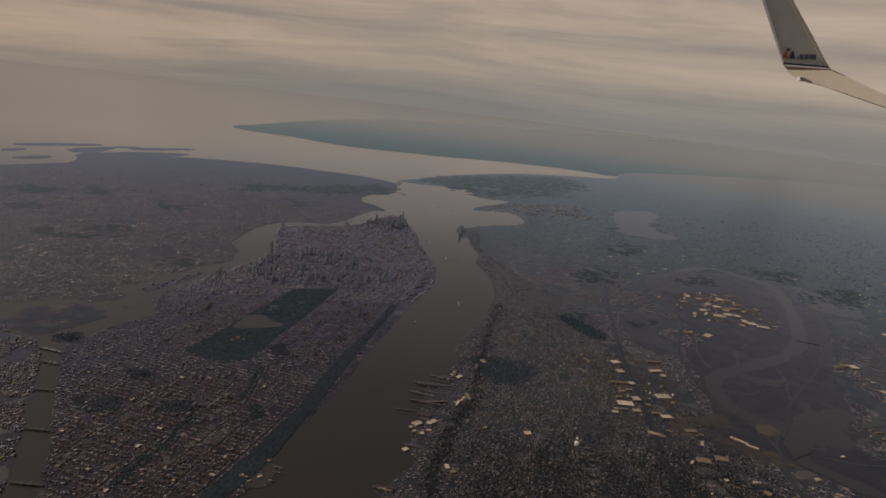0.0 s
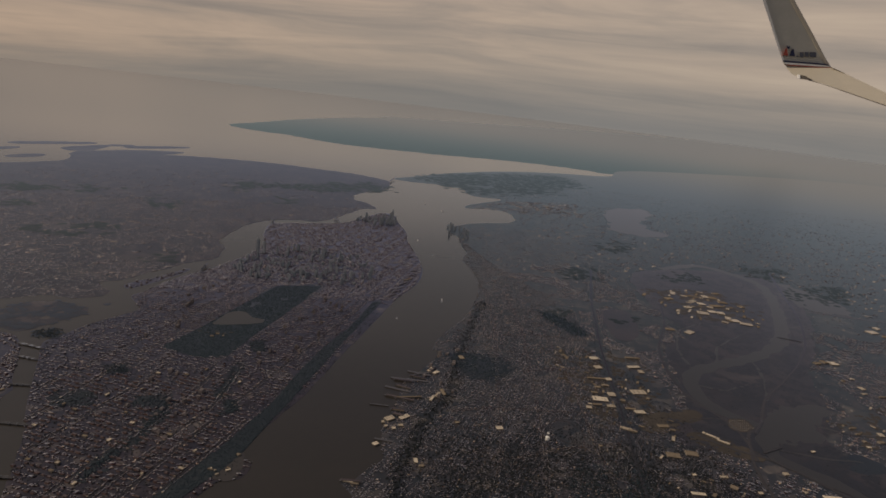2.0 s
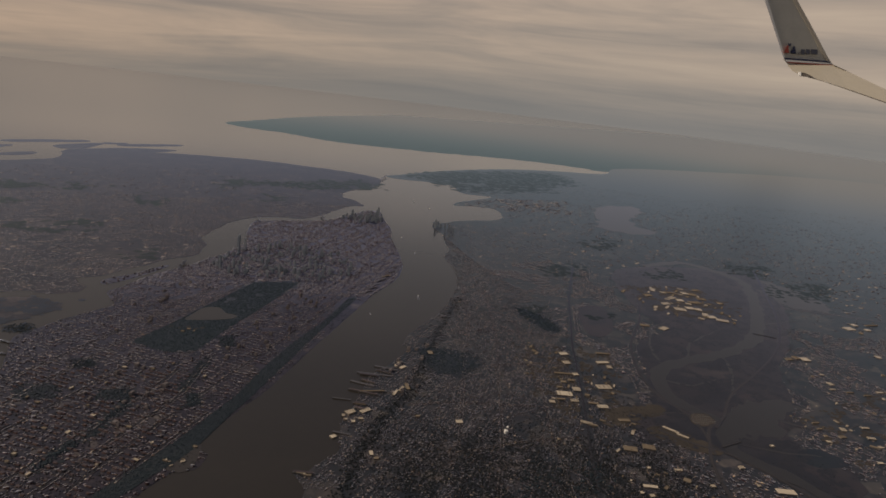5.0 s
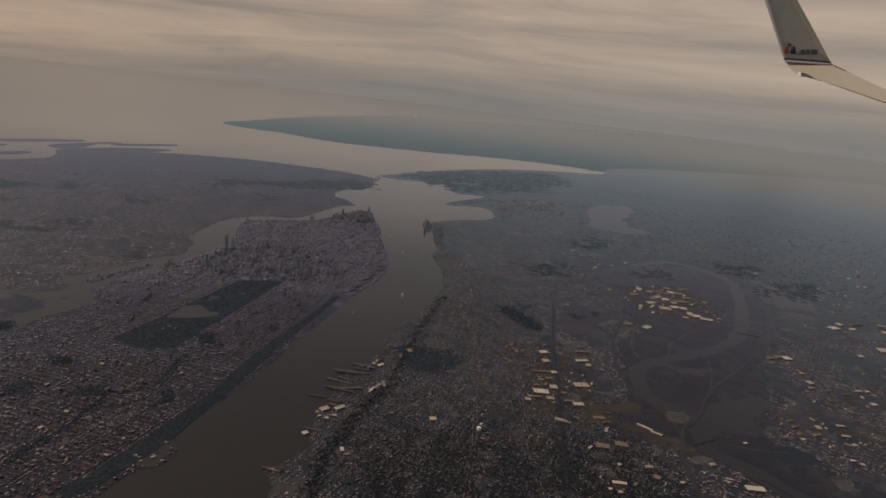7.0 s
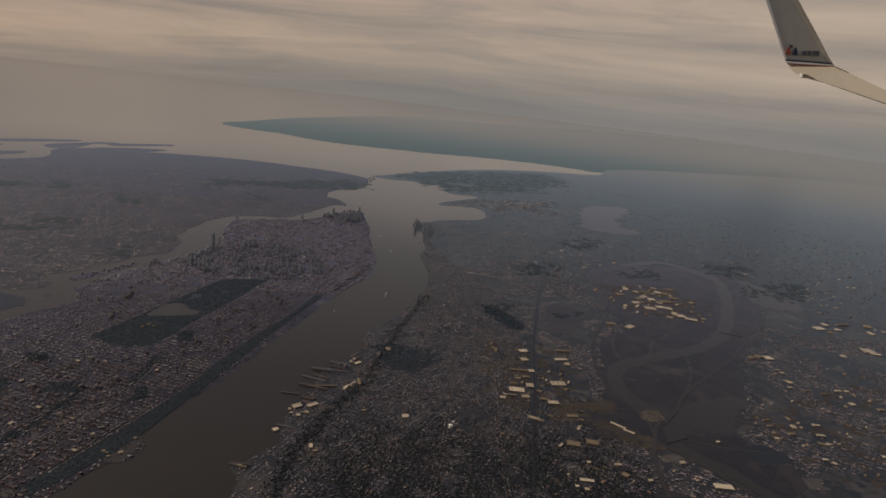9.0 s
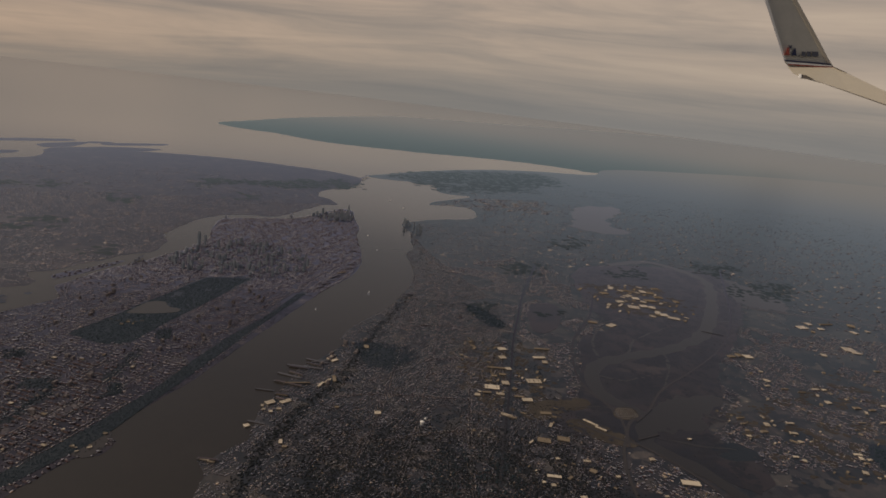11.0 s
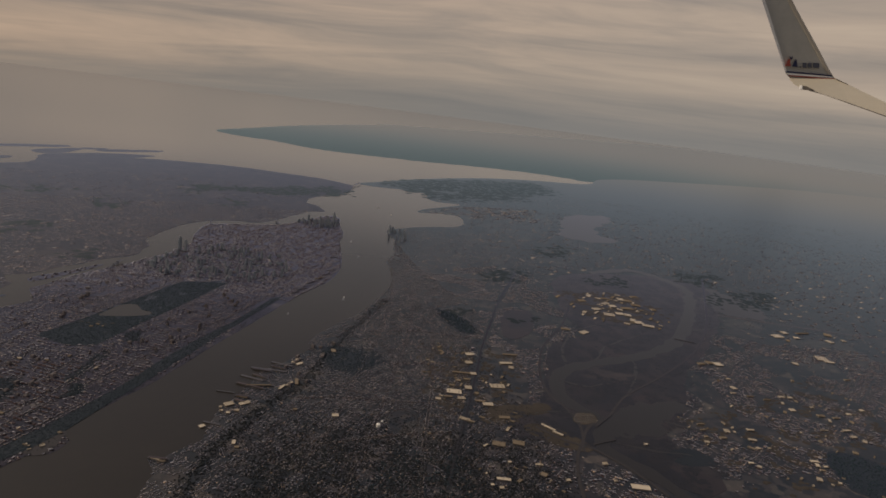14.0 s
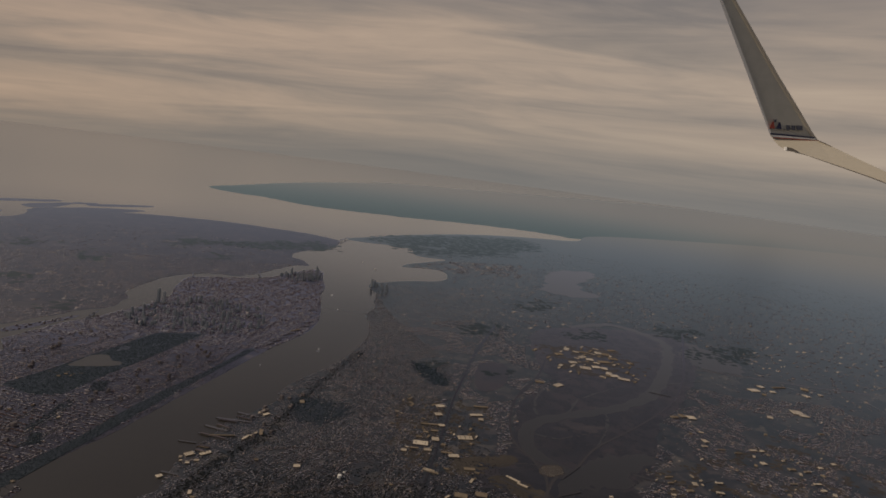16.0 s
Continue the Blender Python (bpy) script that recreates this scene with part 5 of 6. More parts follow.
# a minus sign on the turn marks a tan, weathered roof
for n_, (row, hh) in enumerate(((SHEDS_YARD, 0.32), (SHEDS_SOUTH, 0.3), (SHEDS_MEADOW, 0.35), (SHEDS_WEST, 0.34), (SHEDS_CORNER, 0.32), (SHEDS_CLUSTER, 0.3), (SHEDS_RIVERSIDE, 0.32))):
    rng1 = random.Random(80 + n_)
    for x, y, sx, sy, turn in row:
        SHEDS.append((x, y, max(sx, sy) * 0.55))
        warehouse(x, y, sx, sy, hh * rng1.uniform(0.8, 1.25), abs(turn), rng1, turn > 0)
warehouse_field([(-60, -12), (-76, -14), (-92, 20), (-86, 58), (-64, 58), (-58, 30)], 45, 1.5, 60, 91, 0.5, keep=WET)
warehouse_field([(-148, -98), (-190, -118), (-206, -60), (-190, -48), (-150, -62)], 40, 3.0, 50, 92, 0.55, keep=WET)
warehouse_field([(-146, 44), (-250, 10), (-260, 60), (-200, 95), (-150, 85)], 60, 1.5, 35, 93, 0.6, keep=WET)
shed_stuff([(-245, -62), (-330, -70), (-330, 0), (-230, 0)], 60, 1.8, 30, 94)
warehouse_field([(-64, 60), (-82, 66), (-118, 84), (-120, 110), (-70, 110)], 22, 1.2, 45, 95, 0.5, keep=WET)
shed_stuff([(-100, -330), (-220, -330), (-225, -402), (-150, -385), (-112, -350)], 210, 3.4, 20, 96)
shed_stuff([(-152.2, -383.8), (-238.4, -417.6), (-217.9, -359.9), (-145.2, -314.3)], 120, 3.6, 20, 411)
shed_stuff([(195, -190), (100, -228), (96, -165), (120, -80), (165, -110)], 120, 2.0, 25, 97)
shed_stuff([(-60, -60), (-90, -60), (-130, -150), (-120, -220), (-70, -220)], 60, 1.6, 45, 98)
warehouse_field([(104, 96), (104, 70), (116, 34), (130, 20), (140, 60)], 26, 1.4, 50, 99, 0.5)
shed_stuff([(-250, -140), (-330, -240), (-500, -200), (-400, -80)], 60, 3.0, 30, 100)
for x, y, sx, sy in ((47.9, 67.9, 0.8, 0.35), (49.7, 74.4, 1.2, 0.6), (52.1, 76.2, 0.9, 0.35), (54.0, 73.8, 0.8, 0.4), (52.8, 74.6, 0.5, 0.4)):
    warehouse(x, y, sx, sy, 0.25, 30, random.Random(int(x * 10)), True)

rng_big = random.Random(64)
for bx, by in BIG_ROOFS:
    warehouse(bx, by, rng_big.uniform(0.7, 1.5), rng_big.uniform(0.45, 0.8), rng_big.uniform(0.25, 0.5), -25 + rng_big.choice((0, 90)), rng_big, rng_big.random() < 0.45)

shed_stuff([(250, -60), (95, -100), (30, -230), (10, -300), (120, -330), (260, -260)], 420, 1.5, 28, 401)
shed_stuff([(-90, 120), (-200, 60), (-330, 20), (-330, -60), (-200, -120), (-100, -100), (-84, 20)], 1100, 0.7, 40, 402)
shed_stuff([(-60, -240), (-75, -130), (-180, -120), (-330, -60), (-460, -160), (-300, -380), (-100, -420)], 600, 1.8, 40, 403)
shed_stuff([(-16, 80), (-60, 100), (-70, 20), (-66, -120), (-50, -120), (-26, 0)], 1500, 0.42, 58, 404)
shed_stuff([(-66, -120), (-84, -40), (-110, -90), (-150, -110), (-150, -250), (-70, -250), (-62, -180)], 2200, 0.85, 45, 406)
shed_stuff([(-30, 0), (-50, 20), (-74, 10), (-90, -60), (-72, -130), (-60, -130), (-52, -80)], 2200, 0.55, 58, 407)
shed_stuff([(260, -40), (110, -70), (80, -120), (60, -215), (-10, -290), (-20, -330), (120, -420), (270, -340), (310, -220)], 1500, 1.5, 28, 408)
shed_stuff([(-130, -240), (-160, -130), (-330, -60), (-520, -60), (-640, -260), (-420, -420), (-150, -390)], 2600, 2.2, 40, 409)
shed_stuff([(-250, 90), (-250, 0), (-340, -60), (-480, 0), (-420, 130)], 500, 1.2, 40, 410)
shed_stuff([(110, 40), (70, 80), (50, 30), (30, -40), (80, -60), (112, 0)], 700, 0.55, -25, 405)

# ---- towers ----
def tower_meshes(mat):
    out = []
    for kind in range(4):
        rng = random.Random(kind)
        sh, st, cr = bmesh.new(), bmesh.new(), bmesh.new()
        add_box(sh, -0.5, -0.5, 0, 0.5, 0.5, (0.72, 0.86, 0.6, 0.93)[kind])
        if kind in (0, 2):
            add_box(st, -0.36, -0.36, (0.72, 0.6)[kind // 2], 0.36, 0.36, 0.92)
            add_box(st, -0.22, -0.25, 0.92, 0.25, 0.22, 0.97)
        else:
            add_box(st, -0.42, -0.3, (0.86, 0.93)[kind // 2], 0.42, 0.42, 0.96)
        if kind == 0:
            v = [cr.verts.new(p) for p in ((-0.2, -0.2, 0.97), (0.2, -0.2, 0.97), (0.2, 0.2, 0.97), (-0.2, 0.2, 0.97), (0, 0, 1.12))]
            for i in range(4):
                cr.faces.new((v[i], v[(i + 1) % 4], v[4]))
        else:
            add_box(cr, -0.2, -0.15, 0.96, 0.15, 0.2, 1.0)
        out.append((mesh_of(sh, "tower_shaft", mat), mesh_of(st, "tower_setback", mat), mesh_of(cr, "tower_top", mat)))
    return out


TOWERS, SLABS = tower_meshes(M_TOWER), tower_meshes(M_SLAB)


def tower(x, y, w, d, h, turn, rng, label, group):
    kinds = SLABS if group == "apartment slabs" else TOWERS
    ob = empty("tower", pose(x, y, 0, 0, 0, turn))
    for nm, me in zip(("shaft", "setback", "roof"), kinds[rng.randrange(4)]):
        child(nm, me, ob, (0, 0, 0), (w, d, h))
    return tagged(ob, label, "tower", group=group)


def tower_cluster(poly, n, low, high, seed, label, group, turn=66, keep=()):
    rng = random.Random(seed)
    P = np.asarray(poly, float)
    done = []
    for _ in range(n * 40):
        if len(done) >= n:
            break
        x, y = rng.uniform(P[:, 0].min(), P[:, 0].max()), rng.uniform(P[:, 1].min(), P[:, 1].max())
        if not inside(poly, np.array([x]), np.array([y]))[0] or any(k(np.array([x]), np.array([y]))[0] for k in keep) or any((x - a) ** 2 + (y - b) ** 2 < 2.2 for a, b in done):
            continue
        done.append((x, y))
        h = low + (high - low) * rng.random() ** 2.2
        tower(x, y, rng.uniform(0.7, 1.5), rng.uniform(0.7, 1.4), h, turn, rng, label, group)


tower_cluster([(74, -98), (62, -133), (40, -150), (4, -130), (0, -96), (16, -80), (27, -80), (46, -82), (62, -84)], 150, 0.9, 4.6, 51, "slender grey-blue office tower in hazy midtown", "midtown towers", keep=[no(CENTRAL_PARK)])
tower_cluster([(6, -236), (-14, -262), (-24, -258), (-26, -226), (-8, -222)], 42, 2.2, 6.2, 52, "hazy blue tower at the island's tip", "downtown towers")
tower_cluster([(-63, -238), (-78, -236), (-74, -205), (-64, -196)], 14, 1.6, 5.0, 53, "hazy waterfront tower on the western shore", "waterfront towers")
tower_cluster([(93, -8), (82, -6), (66, -60), (76, -80), (92, -60)], 10, 0.9, 1.8, 54, "brown brick apartment slab east of the park", "apartment slabs")
tower_cluster([(56, 14), (48, 30), (30, -10), (14, -60), (22, -70), (44, -30)], 18, 0.9, 2.0, 55, "brown brick apartment house near the river park", "apartment slabs", keep=[no(CENTRAL_PARK), no(RIVERSIDE)])
tower_cluster([(86, 40), (70, 60), (58, 40), (76, 18)], 16, 0.7, 1.3, 56, "brick housing slab amid tenements", "apartment slabs")
tower_cluster([(-4, 40), (-16, 30), (-30, -14), (-22, -14), (-6, 20)], 12, 0.7, 1.6, 57, "tall apartment block on the cliff edge", "apartment slabs", 58, keep=[off(PALISADES, 1.0)])
tower(63.5, -131.0, 1.5, 1.2, 8.2, 66, random.Random(4), "tall dark slab tower beside the east river", "midtown towers")
tower(60.0, -129.0, 1.1, 1.1, 7.0, 66, random.Random(9), "tall dark slab tower beside the east river", "midtown towers")
tower(-21.5, -238.0, 1.4, 1.4, 9.6, 66, random.Random(2), "tallest dark tower at the island's tip", "downtown towers")
tower(-63.0, -226.0, 1.4, 1.2, 6.6, 60, random.Random(1), "single tall dark waterfront tower", "waterfront towers")

# ---- piers ----
DECK = unit_box("pier_deck", M_PIER)


def pier(x, y, length, width, turn, shed, rng, label):
    ob = empty("pier", pose(x, y, -0.10, 0, 0, turn))
    child("deck", DECK, ob, (length / 2, 0, 0), (length, width, 0.36))
    for i in range(3):
        child("piling", DECK, ob, (length * (0.2 + 0.3 * i), 0, -0.15), (0.1, width * 1.08, 0.35))
    if shed:
        child("shed", WALL_BOX, ob, (length * 0.52, 0, 0.36), (length * 0.84, width * 0.72, 0.22))
        child("roof", (ROOFS_TAN[0] if shed > 1 else TAR_ROOF), ob, (length * 0.52, 0, 0.58), (length * 0.86, width * 0.76, 0.05))
    return tagged(ob, label, "pier", group="river piers")


rng0 = random.Random(61)
PIERS_NJ = [(-2.7, 37.0, 10.9, 1.1, -22, 1), (-5.3, 33.9, 9.5, 1.2, 5, 2), (1.6, 42.9, 4.7, 2.2, -10, 1), (-1.3, 30.5, 8.7, 1.9, -25, 0), (-2.1, 28.7, 5.9, 1.1, -31, 1), (-8.4, 22.6, 12.7, 1.3, -11, 0), (-3.6, 23.1, 7.1, 1.3, -13, 1), (-10.2, 17.7, 8.4, 1.3, -21, 0), (-8.3, 20.8, 6.3, 1.2, -25, 1), (-12.1, 14.6, 8.4, 0.9, 20, 0), (2.6, 46.4, 3.7, 1.6, -26, 1), (7.5, 60.8, 5.3, 1.2, -18, 0), (16.9, 79.6, 5.7, 1.2, -9, 1), (6.8, 40.2, 5.9, 0.7, -11, 0)]
PIERS_MAN = [(-2.8, -66.5, 11.5, 2.1, -135, 1), (-5.2, -72.7, 13.0, 1.7, -138, 1), (-7.7, -79.2, 13.5, 1.8, -137, 0), (-9.9, -85.0, 15.3, 1.6, -132, 1), (-13.1, -93.1, 13.2, 2.6, -138, 2), (-16.7, -101.7, 13.3, 1.9, -136, 1), (-18.8, -111.4, 12.1, 2.3, -142, 1), (-19.6, -126.0, 12.3, 2.6, -145, 0), (-20.4, -140.6, 11.7, 3.0, -147, 1), (-21.2, -156.3, 9.9, 2.2, -149, 0)]
for row, lab in ((PIERS_NJ, "long timber pier on the western bank"), (PIERS_MAN, "hazy city pier on the island's bank")):
    for x, y, length, width, turn, shed in row:
        pier(x, y, length if row is PIERS_NJ else length * 0.5, min(width * 0.7, 1.0), turn, shed, rng0, lab + (" with a long shed" if shed else ", bare"))

# ---- single landmarks ----
def storage_tank(x, y, r, h):
    ob = empty("storage_tank", pose(x, y, 0))
    bm = bmesh.new()
    bmesh.ops.create_cone(bm, cap_ends=True, segments=28, radius1=r, radius2=r, depth=h, matrix=Matrix.Translation((0, 0, h / 2)))
    part("drum", bm, M_WHITE, ob)
    bm = bmesh.new()
    bmesh.ops.create_cone(bm, cap_ends=True, segments=28, radius1=r * 1.03, radius2=r * 0.15, depth=h * 0.18, matrix=Matrix.Translation((0, 0, h * 1.09)))
    part("cap", bm, M_WHITE, ob)
    bm = bmesh.new()
    add_box(bm, r * 0.98, -0.05, 0, r * 1.08, 0.05, h)
    part("ladder", bm, M_STEEL, ob)
    return tagged(ob, "round white water tank among dark houses", "tank")


storage_tank(-39.2, 58.4, 0.62, 0.9)
storage_tank(-40.6, 55.4, 0.35, 0.4)


def bridge(a, b, width, rise, towers, label, group="", tall=0.9):
    a, b = Vector((*a, 0)), Vector((*b, 0))
    d, L_ = (b - a).normalized(), (b - a).length
    ob = empty("bridge", Matrix.Translation(a) @ Euler((0, 0, math.atan2(d.y, d.x))).to_matrix().to_4x4())
    bm = bmesh.new()
    add_box(bm, -1.0, -width / 2, rise, L_ + 1.0, width / 2, rise + 0.1, True)
    part("deck", bm, M_ROAD, ob)
    for i in range(towers):
        u = L_ * (i + 1) / (towers + 1)
        bm = bmesh.new()
        for s in (-1, 1):
            add_box(bm, u - 0.12, s * width * 0.5 - 0.1, -0.3, u + 0.12, s * width * 0.5 + 0.1, rise + tall)
        add_box(bm, u - 0.1, -width * 0.5, rise + tall - 0.16, u + 0.1, width * 0.5, rise + tall - 0.02, True)
        part("bridge_tower", bm, M_STEEL, ob)
    for s in (-1, 1):
        bm = bmesh.new()
        n = 14
        pts = [(L_ * i / n, rise + 0.12 + tall * 0.7 * abs(math.cos(math.pi * (i / n * (towers + 1) - 0.0)))) for i in range(n + 1)]
        for (u0, z0), (u1, z1) in zip(pts, pts[1:]):
            v = [bm.verts.new(p) for p in ((u0, s * width / 2 - 0.03, z0), (u1, s * width / 2 - 0.03, z1), (u1, s * width / 2 + 0.03, z1 + 0.05), (u0, s * width / 2 + 0.03, z0 + 0.05))]
            bm.faces.new(v)
        part("cable", bm, M_STEEL, ob)
    return tagged(ob, label, "bridge", group=group)


for a, b in (((121.7, 13.5), (116.6, 15.2)), ((115.9, 32.3), (111.3, 32.7)), ((108.9, 53.8), (103.1, 54.7)), ((102.5, 76.8), (97.0, 77.7)), ((126.0, 3.3), (118.1, 6.7))):
    bridge(a, b, 0.7, 0.25, 2, "low grey road bridge over the narrow river", "narrow river bridges", 0.18)
bridge((85.2, -84.0), (84.6, -99.0), 0.7, 0.9, 2, "hazy truss bridge to the island", "long bridges")
bridge((62.8, -216.0), (60.1, -201.0), 0.7, 1.0, 2, "hazy pale suspension bridge", "long bridges")
bridge((20.6, -236.0), (17.1, -220.5), 0.7, 1.0, 2, "hazy suspension bridge by the island's tip", "long bridges")
bridge((-37.2, -436.0), (-48.8, -474.0), 0.9, 1.6, 2, "very hazy suspension bridge across the strait", "long bridges")
bridge((-114.0, 53.0), (-122.5, 45.0), 0.7, 0.12, 2, "motorway bridge over the marsh river", "marsh bridges", 0.03)
bridge((-109.0, 64.6), (-116.0, 62.0), 0.8, 0.12, 2, "highway bridge over the marsh river", "marsh bridges", 0.03)
bridge((-193.0, -37.0), (-201.0, -33.0), 0.8, 0.12, 2, "railway bridge over the marsh river", "marsh bridges", 0.03)


def boat(x, y, size, turn, label, wake):
    ob = empty("boat", pose(x, y, -0.03, 0, 0, turn))
    bm = bmesh.new()
    pts = [(-0.5, -0.16), (0.25, -0.16), (0.5, 0), (0.25, 0.16), (-0.5, 0.16)]
    lo = [bm.verts.new((u * size * 0.92, v * size * 0.8, -0.02)) for u, v in pts]
    hi = [bm.verts.new((u * size, v * size, 0.12 * size)) for u, v in pts]
    bm.faces.new(hi)
    for i in range(5):
        bm.faces.new((lo[i], lo[(i + 1) % 5], hi[(i + 1) % 5], hi[i]))
    part("hull", bm, M_WHITE, ob)
    bm = bmesh.new()
    add_box(bm, -0.36 * size, -0.11 * size, 0.12 * size, 0.12 * size, 0.11 * size, 0.26 * size)
    add_box(bm, -0.05 * size, -0.07 * size, 0.26 * size, 0.08 * size, 0.07 * size, 0.34 * size)
    part("cabin", bm, M_WHITE, ob)
    tagged(ob, label, "boat", group="river boats")
    if wake:
        bm = bmesh.new()
        c, s = math.cos(radians(turn)), math.sin(radians(turn))
        for side in (-1, 1):
            q = [(-0.4 * size, 0.02 * side), (-0.6 * size, 0.16 * size * side), (-wake, side * wake * 0.10), (-wake * 1.02, side * wake * 0.085)]
            v = [bm.verts.new((x + u * c - w * s, y + u * s + w * c, -0.022)) for u, w in q]
            bm.faces.new(v if side > 0 else v[::-1])
        bm.normal_update()
        for f in bm.faces:
            if f.normal.z < 0:
                f.normal_flip()
        tagged(part("wake", bm, M_FOAM), "pale foam wake spreading behind a boat", "wake", kind="stuff")


M_FOAM = mat_plain("wake_foam", (0.30, 0.29, 0.27), 0.7, veil=VEIL, scale=2.0)
boat(-29.0, -66.8, 1.5, 262, "white ferry leaving a bright wake", 5.5)
boat(-33.9, -187.0, 1.6, 80, "small white ferry in mid river", 4.0)
boat(-4.0, -37.7, 0.8, 90, "small white workboat near the bank", 2.5)
boat(-38.0, -150.0, 1.0, 265, "small pale boat in mid river", 3.0)
boat(-60.0, -330.0, 2.0, 60, "pale ship riding in the hazy bay", 0)
boat(-70.0, -300.0, 1.8, 20, "pale ship riding in the hazy bay", 0)

# storage yard: rows of trailers, too many to part
rng = np.random.default_rng(71)
gx, gy = (g.ravel() for g in np.meshgrid(np.arange(-117, -106, 0.8), np.arange(44, 53, 1.1)))
ok = inside(STRIPED_LOT, gx, gy)
tagged(box_mesh("trailers", gx[ok], gy[ok], np.full(ok.sum(), 0.55), np.full(ok.sum(), 0.22), np.full(ok.sum(), 0.12), np.full(ok.sum(), radians(40)), M_PALE_ROWS, M_WALL, 0.0855), "rows of pale trailers in a gravel yard", "trailers", kind="stuff")

# playing fields in the park
for fx, fy in ((72.6, -14.2), (69.9, -13.0), (66.4, -14.6), (63.6, -12.8), (61.2, -14.0)):
    tagged(part("ball_field", slab(smooth_outline([(fx + 0.9 * math.cos(t), fy + 0.6 * math.sin(t)) for t in (0, 1, 2, 3, 4, 5)], 0.05, 0.4), 0.09, 0.03), M_FIELD),
           "pale sandy ball field in the dark park", "field", kind="structure")
for fx, fy, r in ((55.5, -47.5, 2.0), (44.5, -55.0, 1.6), (57.0, -44.0, 1.2)):
    tagged(part("lawn", slab(smooth_outline([(fx + r * math.cos(t), fy + 1.2 * r * math.sin(t)) for t in (0, 1, 2, 3, 4, 5)], 0.2, 0.5), 0.09, 0.03), M_LAWN),
           "pale lawn in the dark park", "lawn", kind="structure")

# ---- the aircraft's wing tip ----
# It flies with the eye, always in the same corner of the sky, so it stands far out on that line at matching size.
EYE0 = Vector((14.09, 224.92, 97.58))
RIGHT, UPW, AHEAD = Vector((-0.97893, 0.16767, 0.11653)), Vector((0.07079, -0.25663, 0.96391)), Vector((-0.19152, -0.95186, -0.23935))
FAR_OUT = 2700.0
WING_UNIT = FAR_OUT / 1118.7


def wing_point(px, py, deep=0.0):
    """A point of the wing by its place across and down the view's plane; deep: further out."""
    r = (FAR_OUT + deep * WING_UNIT) / FAR_OUT
    return EYE0 + (AHEAD * FAR_OUT + RIGHT * ((px - 784) * WING_UNIT) + UPW * ((445 - py) * WING_UNIT)) * r


def plate(outline, deep0, deep1, bevel=0.0, lean=0.0, top=118):
    """A thick panel; lean: how far its lower edge comes forward."""
    bm = bmesh.new()
    a = [bm.verts.new(wing_point(px, py, deep0 - lean * max(py - top, 0))) for px, py in outline]
    b = [bm.verts.new(wing_point(px, py, deep1 - lean * max(py - top, 0))) for px, py in outline]
    bm.faces.new(a)
    bm.faces.new(b[::-1])
    for i in range(len(a)):
        j = (i + 1) % len(a)
        bm.faces.new((a[j], a[i], b[i], b[j]))
    bmesh.ops.recalc_face_normals(bm, faces=bm.faces[:])
    if bevel:
        bmesh.ops.bevel(bm, geom=bm.edges[:], offset=bevel * WING_UNIT, segments=2, affect="EDGES", profile=0.6)
    return bm


M_GREY = mat_plain("winglet_grey_paint", (0.47, 0.455, 0.40), 0.45, scale=0.02)
M_BEIGE = mat_plain("wing_pale_paint", (0.50, 0.45, 0.36), 0.4, scale=0.02, wear=0.1)
M_NAVY = mat_plain("navy_stripe", (0.03, 0.035, 0.08), 0.5, scale=0.05)
M_RED = mat_plain("red_stripe", (0.36, 0.085, 0.06), 0.5, scale=0.05)
M_DARK = mat_plain("dark_seam", (0.10, 0.085, 0.07), 0.6, scale=0.05)
M_SLATE = mat_plain("slate_lettering", (0.095, 0.10, 0.125), 0.5, scale=0.05)
wing = tagged(empty("aircraft_wing", Matrix.Identity(4)), "pale aircraft wing tip with upturned grey winglet", "aircraft wing")
part("winglet", plate([(1290, -190), (1352, 0), (1388, 112), (1396, 121), (1472, 119), (1462, 101), (1444, 66), (1425, 31), (1408, 0), (1312, -190)], 0, 5, 1.0), M_GREY, wing, "matt grey upturned winglet")
part("leading_edge", plate([(1312, -190), (1408, 0), (1425, 31), (1444, 66), (1462, 101), (1473, 119), (1466, 119), (1456, 103), (1437, 67), (1417, 31), (1400, 0), (1306, -190)], -1.2, 6, 0.8), M_BEIGE, wing, "pale winglet edge strip")
part("trailing_edge", plate([(1289, -190), (1351, 0), (1387, 111), (1390.5, 112), (1356.5, 0), (1295, -190)], -0.8, 5), M_WHITE, wing, "thin bright winglet edge")
WING_SHAPE = [(1392, 119), (1473, 118), (1495, 128), (1543, 152), (1568, 163), (1660, 206), (1660, 222), (1568, 187), (1500, 163), (1455, 147), (1416, 137), (1402, 130)]
part("wing_tip", plate(WING_SHAPE, 0, 8, 0.5, 2.2), M_BEIGE, wing, "pale painted wing surface")
part("trailing_seam", plate([(1418, 137.0), (1440, 142.5), (1500, 162), (1568, 185.5), (1660, 220), (1660, 222), (1568, 187.3), (1500, 163.6), (1455, 148), (1432, 142)], -6, -1, 0, 2.2), M_DARK, wing, "dark seam under the wing")
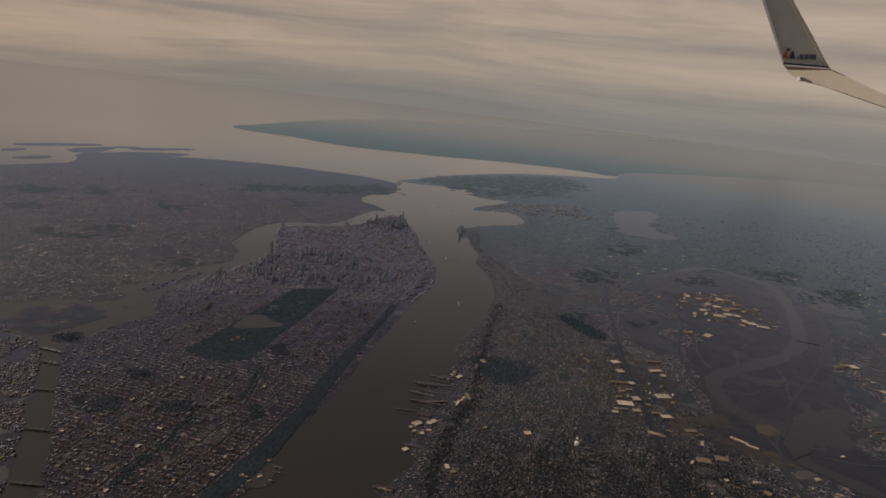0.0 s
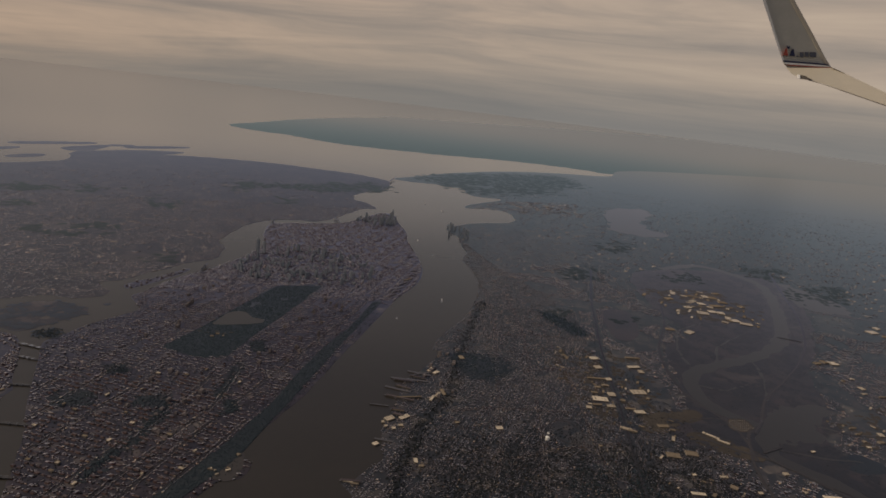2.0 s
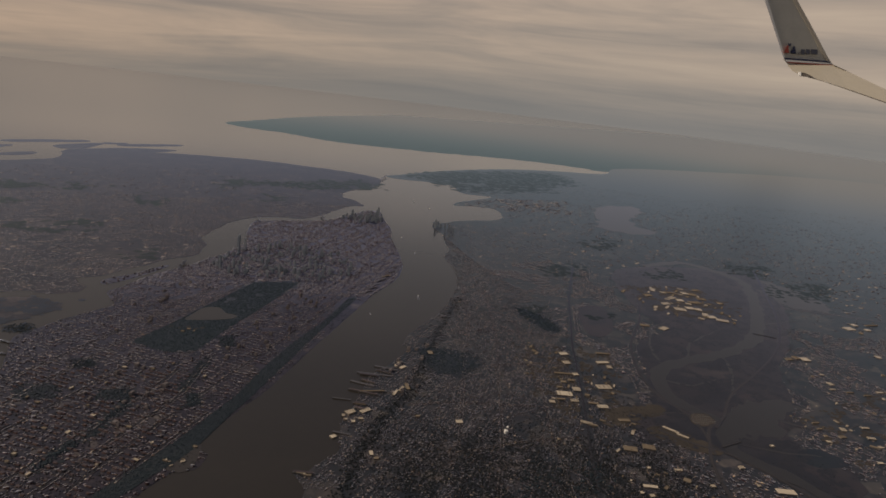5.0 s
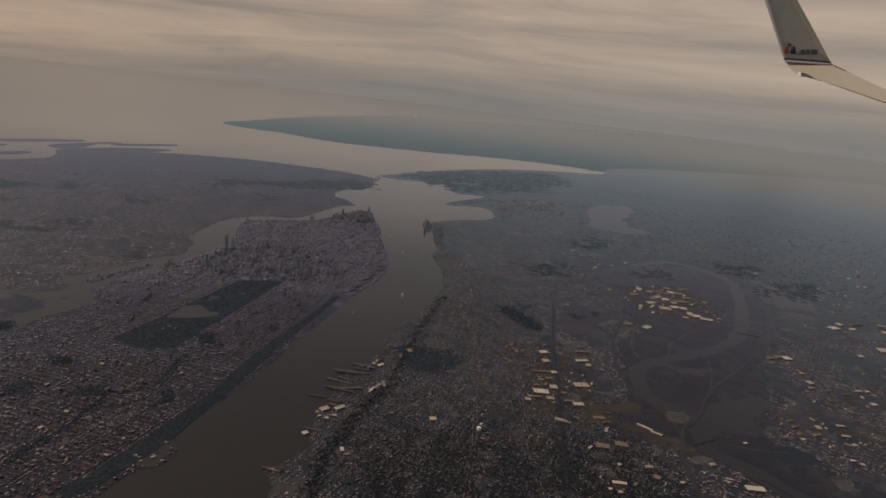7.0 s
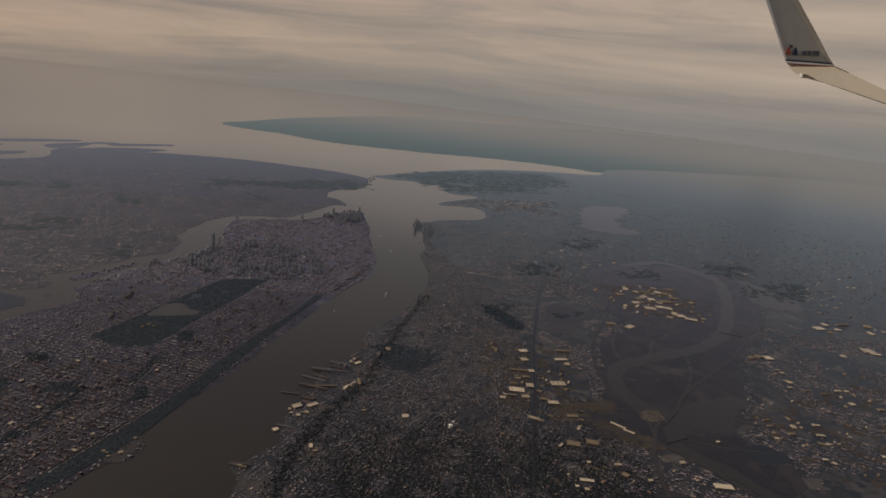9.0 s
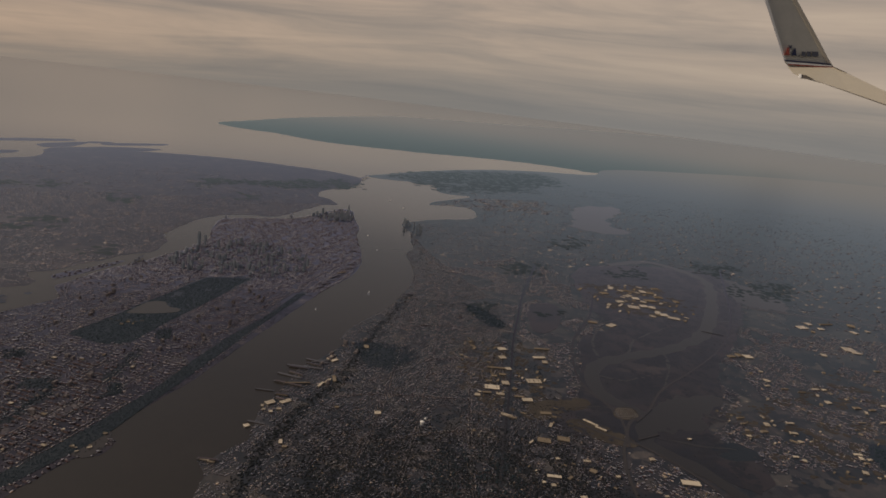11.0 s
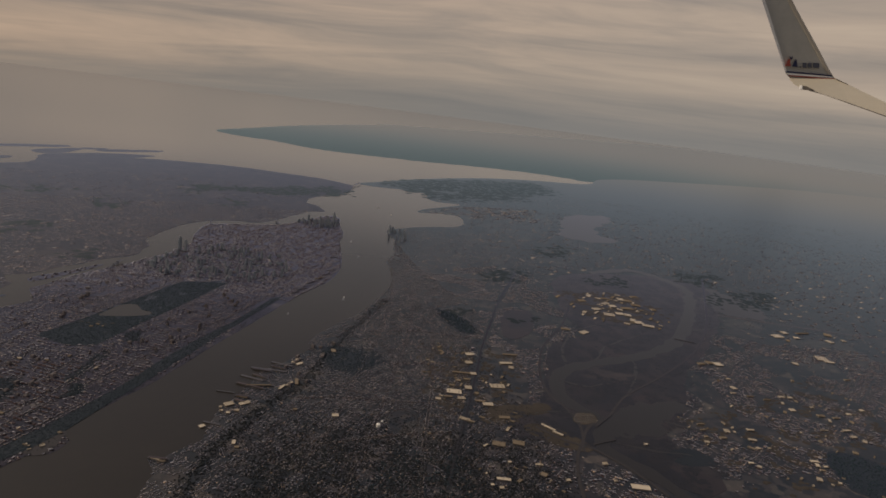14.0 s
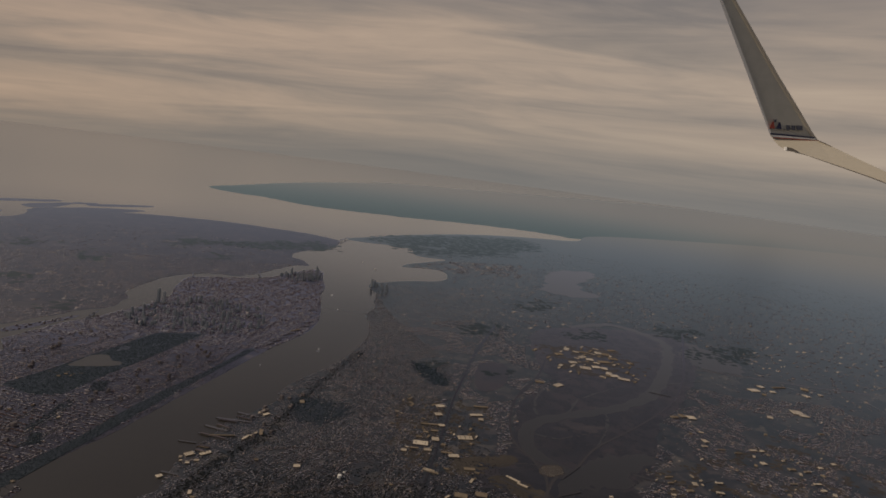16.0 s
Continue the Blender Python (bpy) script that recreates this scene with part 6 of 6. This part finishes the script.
part("upper_seam", plate([(1472, 117.5), (1496, 128.5), (1496.5, 129.6), (1474, 119.3)], -6, -1, 0, 2.2), M_DARK, wing, "dark joint line")
part("panel_seam", plate([(1543, 157), (1568, 163.2), (1568, 164.2), (1543, 158)], -6, -1, 0, 2.2), M_DARK, wing, "thin panel joint")
part("strobe_housing", plate([(1413, 131.5), (1424, 133), (1437, 139.5), (1432, 141), (1413, 138.5)], -8, -1, 0.5, 2.2), M_DARK, wing, "dark light housing")
part("strobe_light", plate([(1411.5, 131), (1417, 131.5), (1417, 138.5), (1411.5, 138)], -12, -6, 0.8, 2.2), M_WHITE, wing, "white strobe lamp glass")
part("navy_band", plate([(1387, 106), (1450, 111), (1467, 113.0), (1468.5, 115), (1450, 113.6), (1388, 109)], -3, -0.5), M_NAVY, wing, "thin navy band")
part("white_band", plate([(1388.5, 109.3), (1450, 114), (1469, 115.6), (1470.5, 117.6), (1450, 116.8), (1391, 113)], -3, -0.5), M_WHITE, wing, "thin white band")
part("red_band", plate([(1391, 113.3), (1450, 117.2), (1473, 118.2), (1475, 119.6), (1450, 119.2), (1393, 115.0)], -3, -0.5), M_RED, wing, "thin red band")
# the painted mark: a red and a navy wedge, a small crest, and plain slate bars in place of letters
part("mark_red", plate([(1386, 97), (1392, 84.5), (1394.5, 84.5), (1395.5, 97.8)], -3, -0.5), M_RED, wing, "red wedge mark")
part("mark_navy", plate([(1398, 98), (1403.5, 85.5), (1406, 85.7), (1408, 98.8)], -3, -0.5), M_NAVY, wing, "navy wedge mark")
part("mark_crest", plate([(1393.5, 79.5), (1396.5, 82), (1399.5, 79.5), (1398.5, 85.5), (1395, 85.5)], -3, -0.5), M_NAVY, wing, "small dark crest")
for k, (u, w_) in enumerate(((1411.5, 2.0), (1416.5, 7.0), (1425.5, 7.0), (1434.5, 11.5))):
    part("mark_bar", plate([(u, 97.2 - (0 if k == 0 else 6)), (u + w_, 97.6 - (0 if k == 0 else 6)), (u + w_, 100.4), (u, 99.6)], -3, -0.5), M_SLATE, wing, "plain slate bar")
